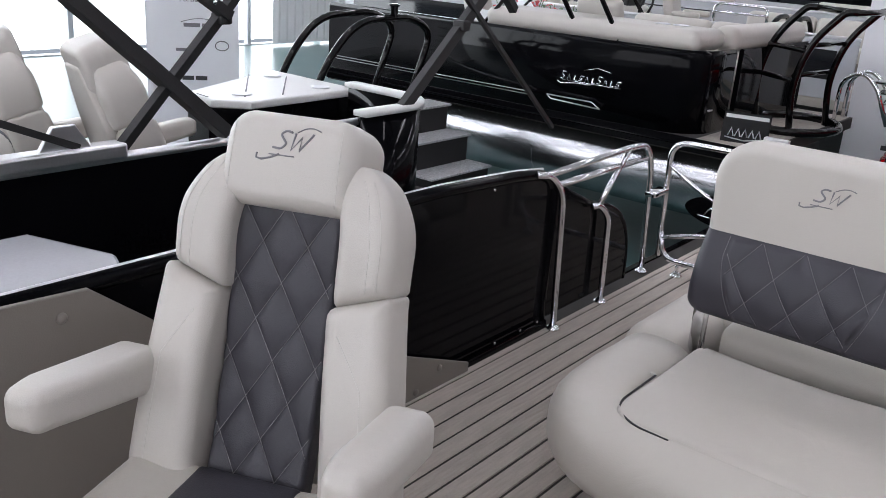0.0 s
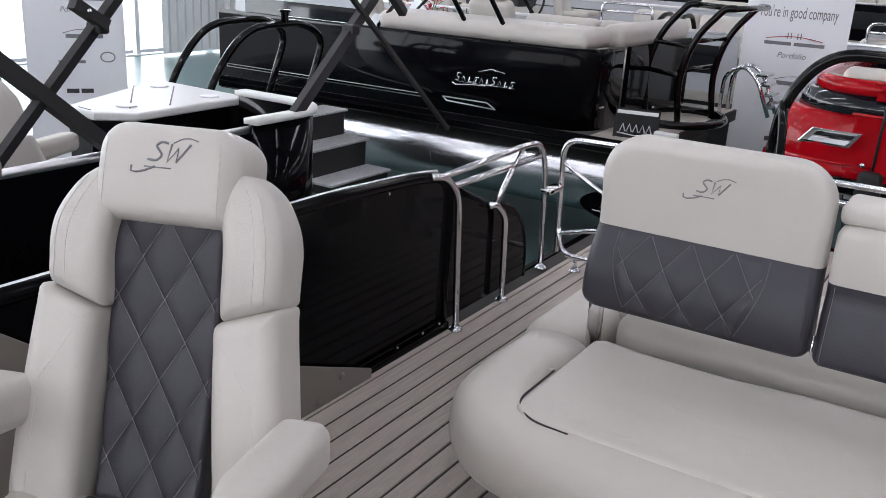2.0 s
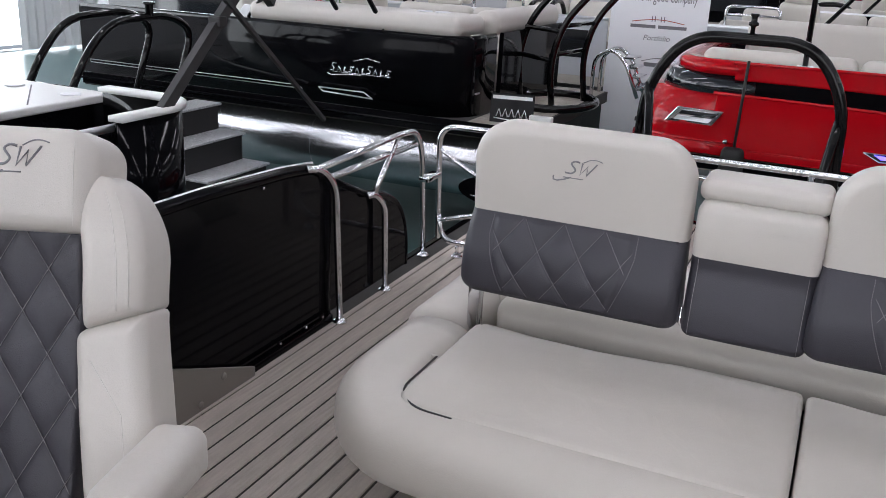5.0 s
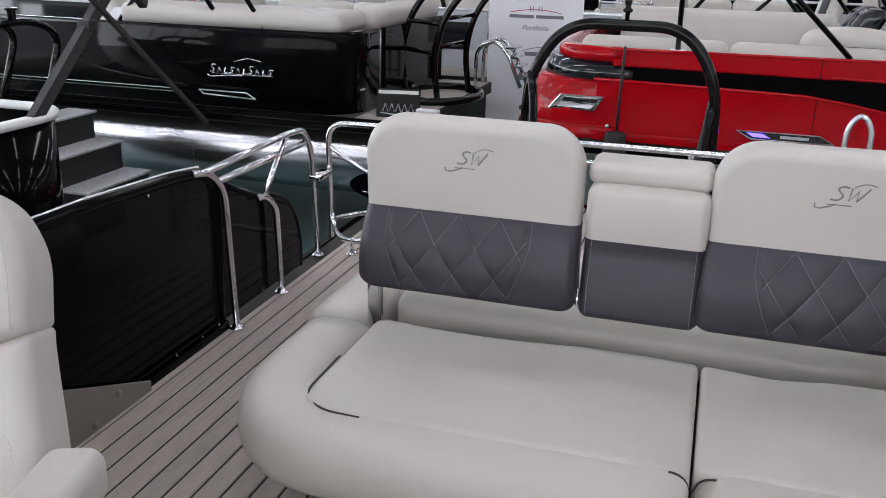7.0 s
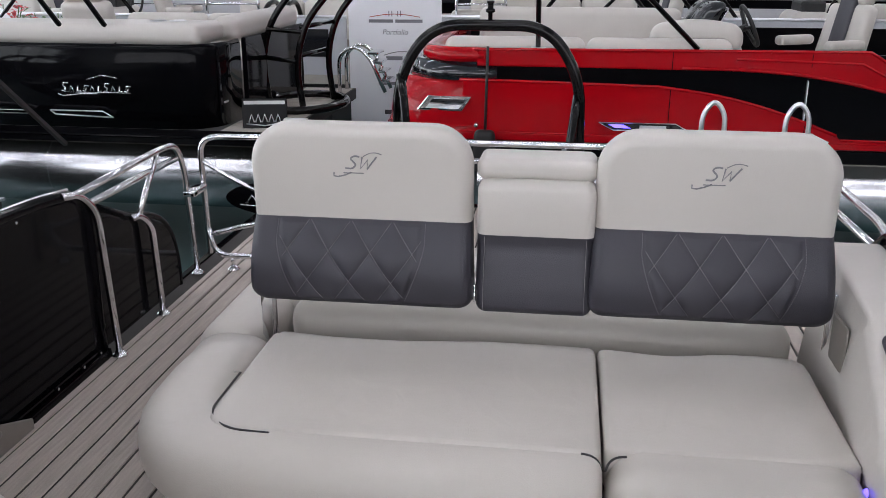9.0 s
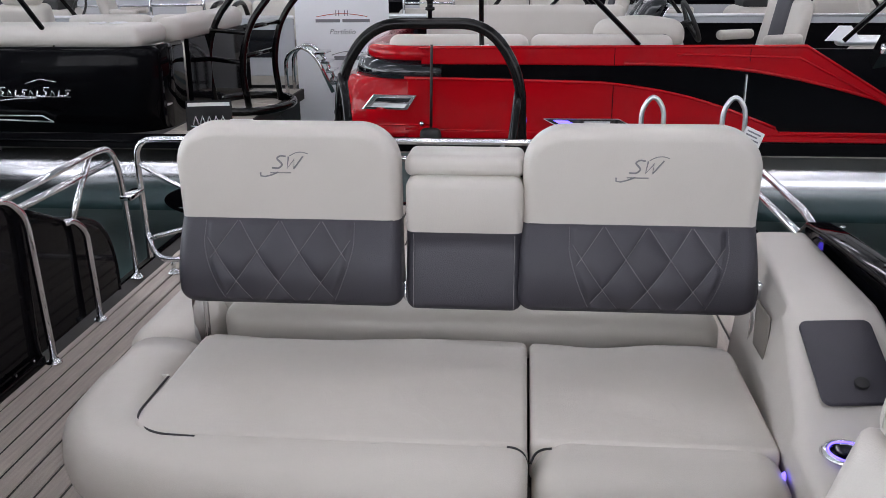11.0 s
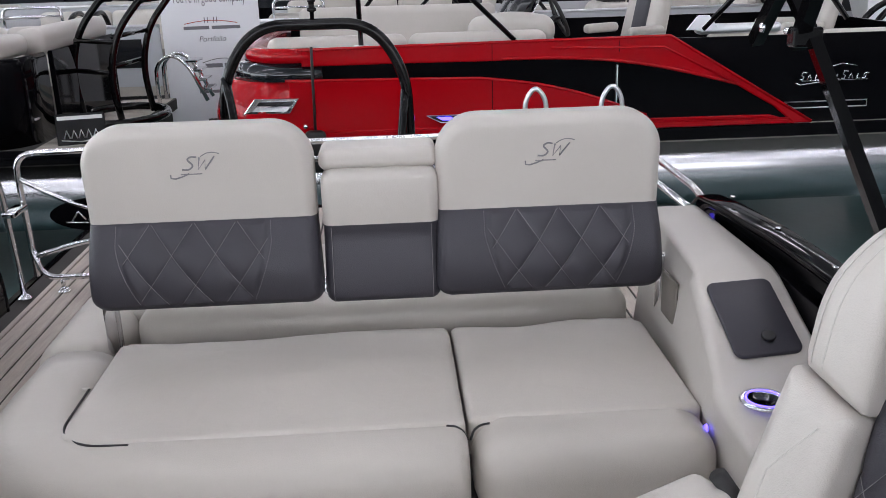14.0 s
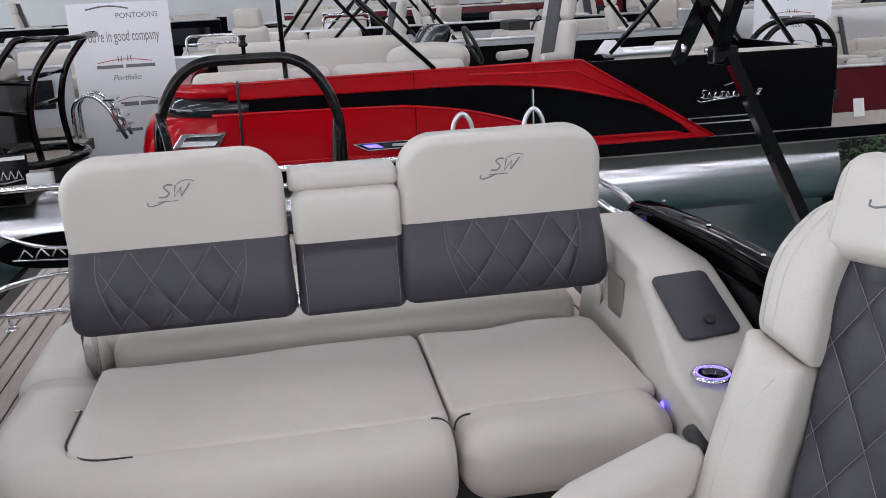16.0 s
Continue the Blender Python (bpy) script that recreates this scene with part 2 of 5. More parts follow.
def sweep(path, section, closed_ends=True, scale=None, shrink=False):
    """A section (offset to the outside, height) swept along a level path of (x, y); the outside is to the left of the way.
    scale(s), with s from 0 to 1 along the path's points, widens or narrows the offsets, and with shrink the heights too."""
    bm = bmesh.new()
    mid = sum(h for o, h in section) / len(section)
    path = [Vector((*p, 0)) for p in path]
    rings = []
    for i, p in enumerate(path):
        d = (path[min(i + 1, len(path) - 1)] - path[max(i - 1, 0)]).normalized()
        nrm = Vector((-d.y, d.x, 0))
        k = scale(i / (len(path) - 1)) if scale else 1.0
        rings.append([bm.verts.new(p + nrm * o * k + Vector((0, 0, mid + (h - mid) * (k if shrink else 1.0)))) for o, h in section])
    n = len(section)
    for a, b in zip(rings, rings[1:]):
        for k in range(n):
            bm.faces.new((a[k], a[(k + 1) % n], b[(k + 1) % n], b[k]))
    if closed_ends:
        bm.faces.new(rings[0])
        bm.faces.new(rings[-1])
    return bm


def corner_round(x, z, w, h, rt, rb):
    """Rounds the outline of a w x h panel (centred): rt at the upper corners, rb at the lower."""
    r = rt if z > 0 else rb
    dx, dz = abs(x) - (w / 2 - r), abs(z) - (h / 2 - r)
    if dx > 0 and dz > 0:
        k = max(dx, dz) / math.hypot(dx, dz)
        x = math.copysign(w / 2 - r + dx * k, x)
        z = math.copysign(h / 2 - r + dz * k, z)
    return x, z


def swoosh(place, w, h):
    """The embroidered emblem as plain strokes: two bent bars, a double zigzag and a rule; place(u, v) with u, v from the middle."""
    bms = []
    def stroke(pts, r):
        line = [place(u * w, v * h) for u, v in pts]
        bms.append(tube(fillet(line, w * 0.10, 4) if len(pts) > 5 or len(pts) == 4 else line, r, 5))
    stroke([(-0.48, -0.34), (-0.46, -0.46), (-0.36, -0.48), (-0.22, -0.42), (-0.08, -0.32)], w * 0.019)
    stroke([(-0.26, -0.34), (0.2, -0.34)], w * 0.012)
    stroke([(0.10, 0.22), (0.22, 0.34), (0.36, 0.36), (0.5, 0.30)], w * 0.012)
    stroke([(0.02, 0.2), (-0.1, 0.24), (-0.18, 0.14), (-0.1, 0.04), (-0.02, -0.06), (-0.08, -0.2), (-0.24, -0.18)], w * 0.022)
    stroke([(0.08, 0.2), (0.1, -0.2), (0.22, 0.12), (0.25, -0.2), (0.4, 0.22)], w * 0.020)
    return join(*bms)

# ---------------------------------------------------------------- the hall
HALL_Z = -0.95
floor_hall = tagged(link_bm("ground", box(-15.2, 22, -8.2, 22, HALL_Z - 0.1, HALL_Z), FLOORM, False), "teal painted concrete showroom floor", "floor", kind="structure")
for nm, b in (("wall_north", (-15.2, 22, 22, 22.2)), ("wall_east", (22, 22.2, -8.2, 22.2))):
    tagged(link_bm(nm, box(*b, HALL_Z, 5.4), WALLM, False), "white painted showroom wall", "wall", kind="structure")
# unseen south wall: its opening and glowing sheet are added as frontal fill
south = link_bm("wall_south", join(box(-15.2, 22.2, -8.2, -8, HALL_Z, 1.3), box(-15.2, 22.2, -8.2, -8, 4.6, 5.4), box(-15.2, -11, -8.2, -8, 1.3, 4.6), box(11, 22.2, -8.2, -8, 1.3, 4.6)), WALLM, False)
tagged(south, "unseen white south wall with an added opening for fill light", "wall", kind="structure")
fill_bars = thing("window_2", "slim white bars across the added, unseen fill light opening", "window", kind="structure")
for k in range(10):
    x = -9 + 2 * k
    part("mullion", box(x - 0.04, x + 0.04, -8.14, -8.02, 1.3, 4.6), GREYWALL, fill_bars, smooth=False)
tagged(link_bm("backdrop", box(-12, 12, -8.8, -8.7, 1.0, 4.9), SOUTHFILL, False), "glowing backdrop sheet standing for daylight behind the glazing", "backdrop", kind="structure")
# the west wall has a wide glazed opening with mullions
west = link_bm("wall_west", join(box(-15.2, -15, -8.2, 22.2, 4.6, 5.4), box(-15.2, -15, -8.2, -6, HALL_Z, 4.6), box(-15.2, -15, 20, 22.2, HALL_Z, 4.6), box(-15.2, -15, -6, 20, HALL_Z, HALL_Z + 0.02)), WALLM, False)
tagged(west, "white showroom wall with wide glazing", "wall", kind="structure")
win = thing("window_1", "tall glazed front with slim white mullions", "window", kind="structure")
for k in range(14):
    y = -6 + 2 * k
    part("mullion", box(-15.14, -15.02, y - 0.05, y + 0.05, HALL_Z + 0.02, 4.6), GREYWALL, win, smooth=False)
tagged(link_bm("backdrop", box(-15.9, -15.8, -9, 23, HALL_Z, 5.2), DAYLIGHT, False), "glowing backdrop sheet standing for daylight behind the glazing", "backdrop", kind="structure")
pleats = [(-14.75 + 0.06 * (k % 2), 12.4 + 0.11 * k) for k in range(34)]
blind = sweep(pleats, [(0, HALL_Z + 0.05), (0.01, HALL_Z + 0.05), (0.01, 4.55), (0, 4.55)])
tagged(link_bm("curtain", blind, WALLM, False), "pale pleated curtain beside the glazing", "curtain")
tagged(link_bm("ceiling", box(-15.2, 22.2, -8.2, 22.2, 5.4, 5.6), CEILM, False), "grey painted hall ceiling", "ceiling", kind="structure")


def ceiling_light():
    t = thing("ceiling_light", "long fluorescent ceiling fitting with white diffuser", "ceiling light", "rows of hall lights")
    part("housing", box(-1.5, 1.5, -0.14, 0.14, 0.04, 0.14, 0.01), WHITE, t, smooth=False)
    for x in (-1.2, 1.2):
        part("suspension", tube([(x, 0, 0.13), (x, 0, 0.505)], 0.008, 6), SATIN, t)
    part("diffuser", box(-1.46, 1.46, -0.11, 0.11, 0, 0.05, 0.012), TUBELIGHT, t, smooth=False)
    return t


first_light = ceiling_light()
spots = [(x, y) for y in (-3.5, 0.2, 4.0, 8.5, 13.0, 17.5) for x in (-13.0, -8.6, -4.2, 0.2, 4.6, 9.0, 13.4)]
first_light.matrix_world = pose(*spots[0], 4.9)
for x, y in spots[1:]:
    copy_thing(first_light, pose(x, y, 4.9))


# ---------------------------------------------------------------- our boat: deck, fences, rails
FX, SX = -1.53, 1.105       # port and starboard fence faces
DECK_END = 4.62
deck = tagged(link_bm("floor", box(FX - 0.08, SX + 0.08, -2.2, DECK_END, -0.07, -0.005), SEAM, False), "boat deck laid with grey-brown woven teak planks", "deck", kind="structure")
part("deck_edge", join(box(FX - 0.11, FX - 0.082, -2.2, DECK_END, -0.10, 0.004), box(SX + 0.082, SX + 0.11, -2.2, DECK_END, -0.10, 0.004), box(FX - 0.11, SX + 0.11, DECK_END + 0.002, DECK_END + 0.03, -0.10, 0.004)), BLACK, deck, "black deck edge trim", False)
PITCH = 0.0748
part("margin_plank", box(FX + 0.004, -1.5025, -2.2, DECK_END - 0.03, -0.004, 0.0), PLANK, deck, smooth=False)
plank_me = None
for k in range(36):
    x = -1.496 + k * PITCH
    bm = bmesh.new()
    w = PITCH - 0.0088
    vs = [bm.verts.new(c) for c in ((0, -2.2, -0.004), (w, -2.2, -0.004), (w, DECK_END - 0.03, -0.004), (0, DECK_END - 0.03, -0.004), (0.002, -2.2, 0), (w - 0.002, -2.2, 0), (w - 0.002, DECK_END - 0.03, 0), (0.002, DECK_END - 0.03, 0))] if plank_me is None else None
    if plank_me is None:
        for q in ((4, 5, 6, 7), (0, 1, 5, 4), (1, 2, 6, 5), (2, 3, 7, 6), (3, 0, 4, 7)):
            bm.faces.new([vs[i] for i in q])
        ob = part("plank", bm, PLANK, deck, smooth=False)
        plank_me = ob.data
    else:
        bm.free()
        ob = new("plank", plank_me)
        ob.parent = deck
    ob.location = (x, 0, 0)
tagged(link_bm("pontoon_log", join(lathe([(0.05, -2.2), (0.3, -2.0), (0.31, 4.2), (0.05, 4.6)], 24)), ALU), "brushed aluminium pontoon tube under the deck", "pontoon").matrix_world = pose(-1.05, 0, -0.42, -90, 0, 0)


def side_fence(name, x, out, label, y_end, dz=0.0):
    """A black side panel with rails; out is +1 or -1, the way away from the deck."""
    t = thing(name, label, "boat fence")
    top = [(-2.2, 0.70), (0.6, 0.70), (1.6, 0.695), (y_end - 0.25, 0.675), (y_end - 0.06, 0.655), (y_end + 0.02, 0.60)]
    top = [(u, v + dz) for u, v in top]
    outline = [(-2.2, 0.03)] + [(y_end + 0.02, 0.03)] + top[::-1]
    part("panel", slab(outline, 0.03, lambda u, v, w: (x + out * (0.012 + w), u, v)), BLACK, t, smooth=False)
    part("top_rail", tube(fillet([(x + out * 0.02, u, v) for u, v in top] + [(x + out * 0.02, y_end + 0.03, 0.5), (x + out * 0.02, y_end + 0.03, 0.03)], 0.05), 0.022, 10), BLACK, t, "black gloss top rail")
    if out < 0:
        # port strip: the black rail's edge highlight, put in as bright metal
        part("top_cap", tube(fillet([(x + out * 0.026, u, v + 0.019) for u, v in top[:-1]], 0.05), 0.006, 8), SATIN, t, "thin satin strip standing for the reflection on the top edge")
    else:
        cap = [(u, v + 0.012) for u, v in top] + [(u, v + 0.026) for u, v in top[::-1]]
        part("top_cap", slab(cap, 0.075, lambda u, v, w: (x - 0.022 + w, u, v), 0.005), BLACK, t, "broad gloss black cap")
    part("bottom_rail", join(box(min(x - out * 0.005, x + out * 0.04), max(x - out * 0.005, x + out * 0.04), -2.2, y_end + 0.05, 0.0, 0.035, 0.004), box(min(x, x + out * 0.012), max(x, x + out * 0.012), -2.2, y_end, 0.05, 0.058)), BLACK, t, "black lower rail", False)
    return t


port = side_fence("port_fence", FX, -1, "gloss black boat side panel with rounded top rail", 2.27)
# lower rear wing of the port panel, behind the gate posts
wing = [(2.30, 0.03), (3.02, 0.03), (3.02, 0.15), (2.98, 0.28), (2.90, 0.37), (2.76, 0.43), (2.62, 0.46), (2.30, 0.60)]
part("rear_wing", slab(wing, 0.03, lambda u, v, w: (FX - 0.02 - w, u, v), 0.006), BLACK, port, "black sloping rear panel", False)
part("rear_wing_edge", tube(fillet([(FX - 0.03, u, v) for u, v in wing[1:]], 0.06), 0.016, 8), BLACK, port)
part("skirt", slab([(-2.2, 0.62), (-2.2, 0.0), (1.775, 0.0), (1.775, 0.035), (1.45, 0.165), (0.53, 0.555), (0.335, 0.705), (0.10, 0.715), (-0.1, 0.66)], 0.014, lambda u, v, w: (FX + 0.006 + w, u, v), 0.004), BEIGE, port, "beige vinyl covered kick panel with bolts", False)
for u, v in ((0.27, 0.655), (0.50, 0.535), (1.60, 0.075), (1.48, 0.025), (0.02, 0.66)):
    part("bolt", lathe([(0.001, 0.008), (0.008, 0.007), (0.012, 0.003), (0.013, 0)], 14), BEIGE, port).matrix_world = pose(FX + 0.02, u, v, 0, 90, 0)

for u, v in ((1.95, 0.05), (2.12, 0.05), (2.24, 0.05), (1.86, 0.66)):
    part("screw", lathe([(0.001, 0.004), (0.005, 0.003), (0.006, 0)], 10), CHROME, port).matrix_world = pose(FX + 0.006, u, v, 0, 90, 0)
star = side_fence("starboard_fence", SX, 1, "gloss black boat side panel on the starboard side", 2.20, -0.025)
part("inner_wall", box(SX - 0.012, SX - 0.002, -2.0, 2.1, 0.06, 0.60, 0.003), BLACK, star, smooth=False)
for u in (1.95, 1.62, 1.3):
    part("bolt", lathe([(0.001, 0.006), (0.007, 0.005), (0.009, 0)], 12), CHROME, star).matrix_world = pose(SX + 0.020, u, 0.6965)
part("deck_light", lathe([(0.001, 0.01), (0.012, 0.008), (0.014, 0)], 14), BLUELED, star, "glowing blue courtesy light").matrix_world = pose(SX - 0.014, 2.17, 0.57, 0, -90, 0)


def foot(x, y, z=0.0):
    return lathe([(0.030, z), (0.030, z + 0.006), (0.022, z + 0.012), (0.015, z + 0.02)], 18, (x, y, 0))


# port boarding rail of polished tube
gate_rail = thing("boarding_rail", "polished stainless boarding rail with round deck feet", "rail")
part("post", tube(fillet([(-1.50, 2.33, 0), (-1.515, 2.315, 0.57), (-1.53, 2.25, 0.645), (-1.53, 2.14, 0.668)], 0.05), 0.0135, 12), CHROME, gate_rail)
part("post", tube(fillet([(-1.512, 2.741, 0), (-1.515, 2.72, 0.40), (-1.53, 2.66, 0.455), (-1.53, 2.60, 0.462)], 0.05), 0.0135, 12), CHROME, gate_rail)
part("upper_bar", tube(fillet([(-1.53, 2.22, 0.655), (-1.535, 2.90, 0.672), (-1.54, 3.06, 0.66), (-1.545, 3.14, 0.55), (-1.57, 3.248, 0.0)], 0.12), 0.0135, 12), CHROME, gate_rail)
part("lower_bar", tube([(-1.525, 2.30, 0.605), (-1.54, 3.06, 0.60)], 0.0135, 12), CHROME, gate_rail)
part("slanted_stay", tube([(-1.535, 2.87, 0.665), (-1.53, 2.65, 0.455)], 0.012, 12), CHROME, gate_rail)
for x, y in ((-1.50, 2.33), (-1.512, 2.741), (-1.57, 3.248)):
    part("foot", foot(x, y), CHROME, gate_rail)
part("hinge", box(-1.565, -1.51, 3.15, 3.30, 0.40, 0.425, 0.005), CHROME, gate_rail)

GY = 3.32
gate = thing("stern_gate", "polished tube stern gate with black oval emblem plate", "gate")
part("frame", tube(fillet([(-1.53, GY, 0.08), (-1.54, GY, 0.645), (-0.72, GY, 0.655), (-0.72, GY, 0.08)], 0.09) , 0.0135, 12), CHROME, gate)
part("bottom_bar", tube(fillet([(-1.53, GY, 0.20), (-1.50, GY, 0.07), (-0.78, GY, 0.07), (-0.72, GY, 0.2)], 0.07), 0.0135, 12), CHROME, gate)
part("curved_bar", tube([(-1.53 + 0.81 * s, GY, 0.53 - 0.16 * math.sin(math.pi * s)) for s in [k / 12 for k in range(13)]], 0.0115, 10), CHROME, gate)
part("curved_bar", tube([(-1.53 + 0.81 * s, GY, 0.17 + 0.08 * math.sin(math.pi * s)) for s in [k / 12 for k in range(13)]], 0.0115, 10), CHROME, gate)
oval = [(-1.13 + 0.30 * math.cos(a), 0.36 + 0.085 * math.sin(a)) for a in [2 * math.pi * k / 32 for k in range(32)]]
plate = part("plate", slab(oval, 0.012, lambda u, v, w: (u, GY - 0.006 + w, v), 0.003), BLACK, gate, "black oval emblem plate", False)
em = []
for s in (-0.2, -0.13, -0.06, 0.02, 0.1, 0.17):
    em.append(tube([(-1.13 + s, GY - 0.008, 0.335), (-1.10 + s, GY - 0.008, 0.375), (-1.07 + s, GY - 0.008, 0.34)], 0.006, 6))
part("emblem", join(*em, tube([(-1.36, GY - 0.008, 0.33), (-1.1, GY - 0.008, 0.315), (-0.9, GY - 0.008, 0.335)], 0.005, 6)), CHROME, plate, "silver emblem strokes")
part("foot", foot(-1.42, GY, 0.0), CHROME, gate)
part("foot_stem", tube([(-1.42, GY, 0.01), (-1.42, GY, 0.075)], 0.01), CHROME, gate)
part("foot", foot(-0.8, GY, 0.0), CHROME, gate)
part("foot_stem", tube([(-0.8, GY, 0.01), (-0.8, GY, 0.075)], 0.01), CHROME, gate)

stern = thing("stern_rail", "polished double tube stern rail behind the seat", "rail")
part("upper_bar", tube(fillet([(-0.66, GY, 0.0), (-0.66, GY, 0.65), (1.12, GY, 0.65), (1.12, GY, 0.0)], 0.08), 0.0135, 12), CHROME, stern)
part("lower_bar", tube([(-0.66, GY, 0.57), (1.12, GY, 0.57)], 0.0125, 12), CHROME, stern)
for x in (0.13, 0.7):
    part("post", tube([(x, GY, 0.0), (x, GY, 0.65)], 0.012, 12), CHROME, stern)
part("side_bar", tube(fillet([(1.12, GY, 0.63), (1.15, 2.9, 0.625), (1.16, 2.36, 0.615), (1.16, 2.2, 0.56)], 0.1), 0.0135, 12), CHROME, stern)
part("side_bar", tube(fillet([(1.12, GY, 0.55), (1.15, 2.9, 0.53), (1.16, 2.3, 0.53)], 0.1), 0.0135, 12), CHROME, stern)

HY = 4.45
hoop = thing("tow_bar", "gloss black bent tube ski tow bar on the stern", "tow bar")
part("arch", tube(fillet([(-0.84, HY, 0.0), (-0.81, HY, 0.80), (-0.62, HY, 1.075), (0.02, HY, 1.075), (0.20, HY, 0.80), (0.22, HY, 0.0)], 0.22, 8), 0.031, 14), TUBEBLACK, hoop)
part("brace", tube(fillet([(-0.70, HY - 0.38, 0.0), (-0.755, HY - 0.1, 0.55), (-0.80, HY, 0.80)], 0.2), 0.026, 12), TUBEBLACK, hoop)
part("brace", tube(fillet([(0.10, HY - 0.38, 0.0), (0.16, HY - 0.1, 0.45), (0.19, HY, 0.70)], 0.2), 0.026, 12), TUBEBLACK, hoop)
part("tow_knob", lathe([(0.012, 0), (0.012, 0.04), (0.026, 0.045), (0.026, 0.06), (0.016, 0.064), (0.016, 0.09), (0.022, 0.095), (0.022, 0.105)], 16, (-0.30, HY, 1.10)), TUBEBLACK, hoop, "black tow knob")
for x in (-0.84, 0.22):
    part("foot", lathe([(0.06, 0), (0.06, 0.012), (0.04, 0.02)], 18, (x, HY, 0)), TUBEBLACK, hoop)

for x in (0.93, 1.37):
    h = thing("handrail", "satin steel ladder handrail loop on the swim deck", "handrail", "ladder handrails")
    part("loop", tube(fillet([(x - 0.065, 4.45, 0.0), (x - 0.06, 4.45, 0.62), (x, 4.45, 0.70), (x + 0.06, 4.45, 0.62), (x + 0.065, 4.45, 0.0)], 0.07), 0.014, 12), SATIN, h)
tagged(part("deck_corner", box(SX + 0.11, 1.5, 3.9, DECK_END, -0.09, 0.0, 0.004), BLACK, deck, smooth=False), "")

# ---------------------------------------------------------------- the rear lounge
lounge = thing("stern_bench", "cream vinyl stern lounge with rolled bolster edge", "bench seat")
part("plinth", box(-0.62, 0.80, 1.30, 2.45, 0.0, 0.24, 0.01), MATTBLACK, lounge, "dark moulded base", False)


def roll(cx, cz, a, b, n=20, power=2.6):
    out = []
    for k in range(n):
        t = 2 * math.pi * k / n
        c, s = math.cos(t), math.sin(t)
        out.append((cx + a * math.copysign(abs(c) ** (2 / power), c), cz + b * math.copysign(abs(s) ** (2 / power), s)))
    return out


# bolster: along the front to the port corner, then back along the side
END_X = [0.2445, 0.2435, 0.239, 0.231, 0.219, 0.204]      # the rounded end beside the split
edge_path = [(x, 1.203) for x in END_X] + [(0.1, 1.200), (-0.1, 1.200), (-0.45, 1.205)]
cx, cy, rad = -0.60, 1.43, 0.20
edge_path += [(cx - rad * math.sin(a) * 1.0, cy - (cy - 1.215) * math.cos(a)) for a in [radians(5 + 10 * k) for k in range(9)]]
edge_path += [(-0.805, 1.55), (-0.80, 1.66), (-0.80, 1.74)]
def end_round(s):
    k = round((1 - s) * (len(edge_path) - 1))
    return (0.66, 0.78, 0.87, 0.935, 0.98)[k] if k < 5 else 1.0


part("bolster", sweep(edge_path[::-1], roll(0.0, 0.285, 0.125, 0.105, 28), True, end_round, True), CREAM_SEAT, lounge, "rolled cream bolster edge")
part("bolster", rbox(0.56, 0.25, 0.21, 0.085, 4, 6, lambda x, y, z: (x + 0.535, y + 1.205, z + 0.285)), CREAM_SEAT, lounge, "rolled cream bolster edge")
part("side_bolster", rbox(0.225, 0.56, 0.20, 0.085, 4, 6, lambda x, y, z: (x - 0.845, y + 2.05, z + 0.28)), CREAM_SEAT, lounge)


def sag(x, y):
    # soft dip along the rear of a seat cushion
    k = max(0.0, min(1.0, (y - 0.215 - 0.012 * math.sin(x * 9)) / 0.075))
    return 0.034 * k * k * (3 - 2 * k) * (0.75 + 0.25 * math.cos(x * 6.5 + 1.2))


def crown(cx, cy, cz, hx, hy, amt):
    def f(x, y, z):
        up = amt * (1 - min(1, (x / hx)) ** 2) * (1 - min(1, (y / hy)) ** 2) if z > 0 else 0
        up += 0.0035 * noise.noise((x * 7 + 4, y * 9, 5.1)) if z > 0 else 0
        up -= sag(x * 1.6, y) if z > 0 else 0
        return (x + cx, y + cy, z + cz + up)
    return f


def seat_cut(x, y, z):
    # the outer front corner of the port cushion is rounded in plan
    hx, hy, r = 0.468, 0.312, 0.075
    dx, dy = -x - (hx - r), -y - (hy - r)
    if dx > 0 and dy > 0:
        k = max(dx, dy) / math.hypot(dx, dy)
        x, y = -(hx - r + dx * k), -(hy - r + dy * k)
    up = 0.014 * (1 - (x / hx) ** 2) * (1 - (y / hy) ** 2) if z > 0 else 0
    up += 0.0035 * noise.noise((x * 7, y * 9, 1.7)) if z > 0 else 0
    up -= sag(x, y) if z > 0 else 0
    return (x - 0.225, y + 1.515, z + 0.34 + up)


part("seat_cushion", rbox(0.936, 0.624, 0.11, 0.018, 3, (24, 40, 4), seat_cut), CREAM_SEAT, lounge, "flat cream seat cushion")
part("seat_cushion", rbox(0.555, 0.60, 0.11, 0.018, 3, (16, 40, 4), crown(0.527, 1.527, 0.34, 0.278, 0.30, 0.012)), CREAM_SEAT, lounge, "flat cream seat cushion")
part("welt", tube(fillet([(-0.52, 1.2005, 0.3885), (-0.63, 1.203, 0.3905), (-0.694, 1.275, 0.3915), (-0.694, 1.49, 0.3915)], 0.07), 0.0034, 6), MATTBLACK, lounge, "dark gap round the cushion corner")
# front crease: its faint shade is drawn as a thin beige line
part("welt", tube([(0.16, 1.197, 0.3875), (-0.1, 1.199, 0.3885), (-0.53, 1.2005, 0.3865)], 0.0016, 6), BEIGE, lounge, "thin beige line drawn for the shade of the front crease")
for sg in (-1, 1):
    part("welt", tube(fillet([(0.2475 + sg * 0.05, 1.205, 0.3915), (0.2475 + sg * 0.03, 1.203, 0.3905), (0.2475 + sg * 0.012, 1.198, 0.381), (0.2475 + sg * 0.003, 1.185, 0.362)], 0.03), 0.0028, 6), MATTBLACK, lounge, "dark curl where the cushions part")
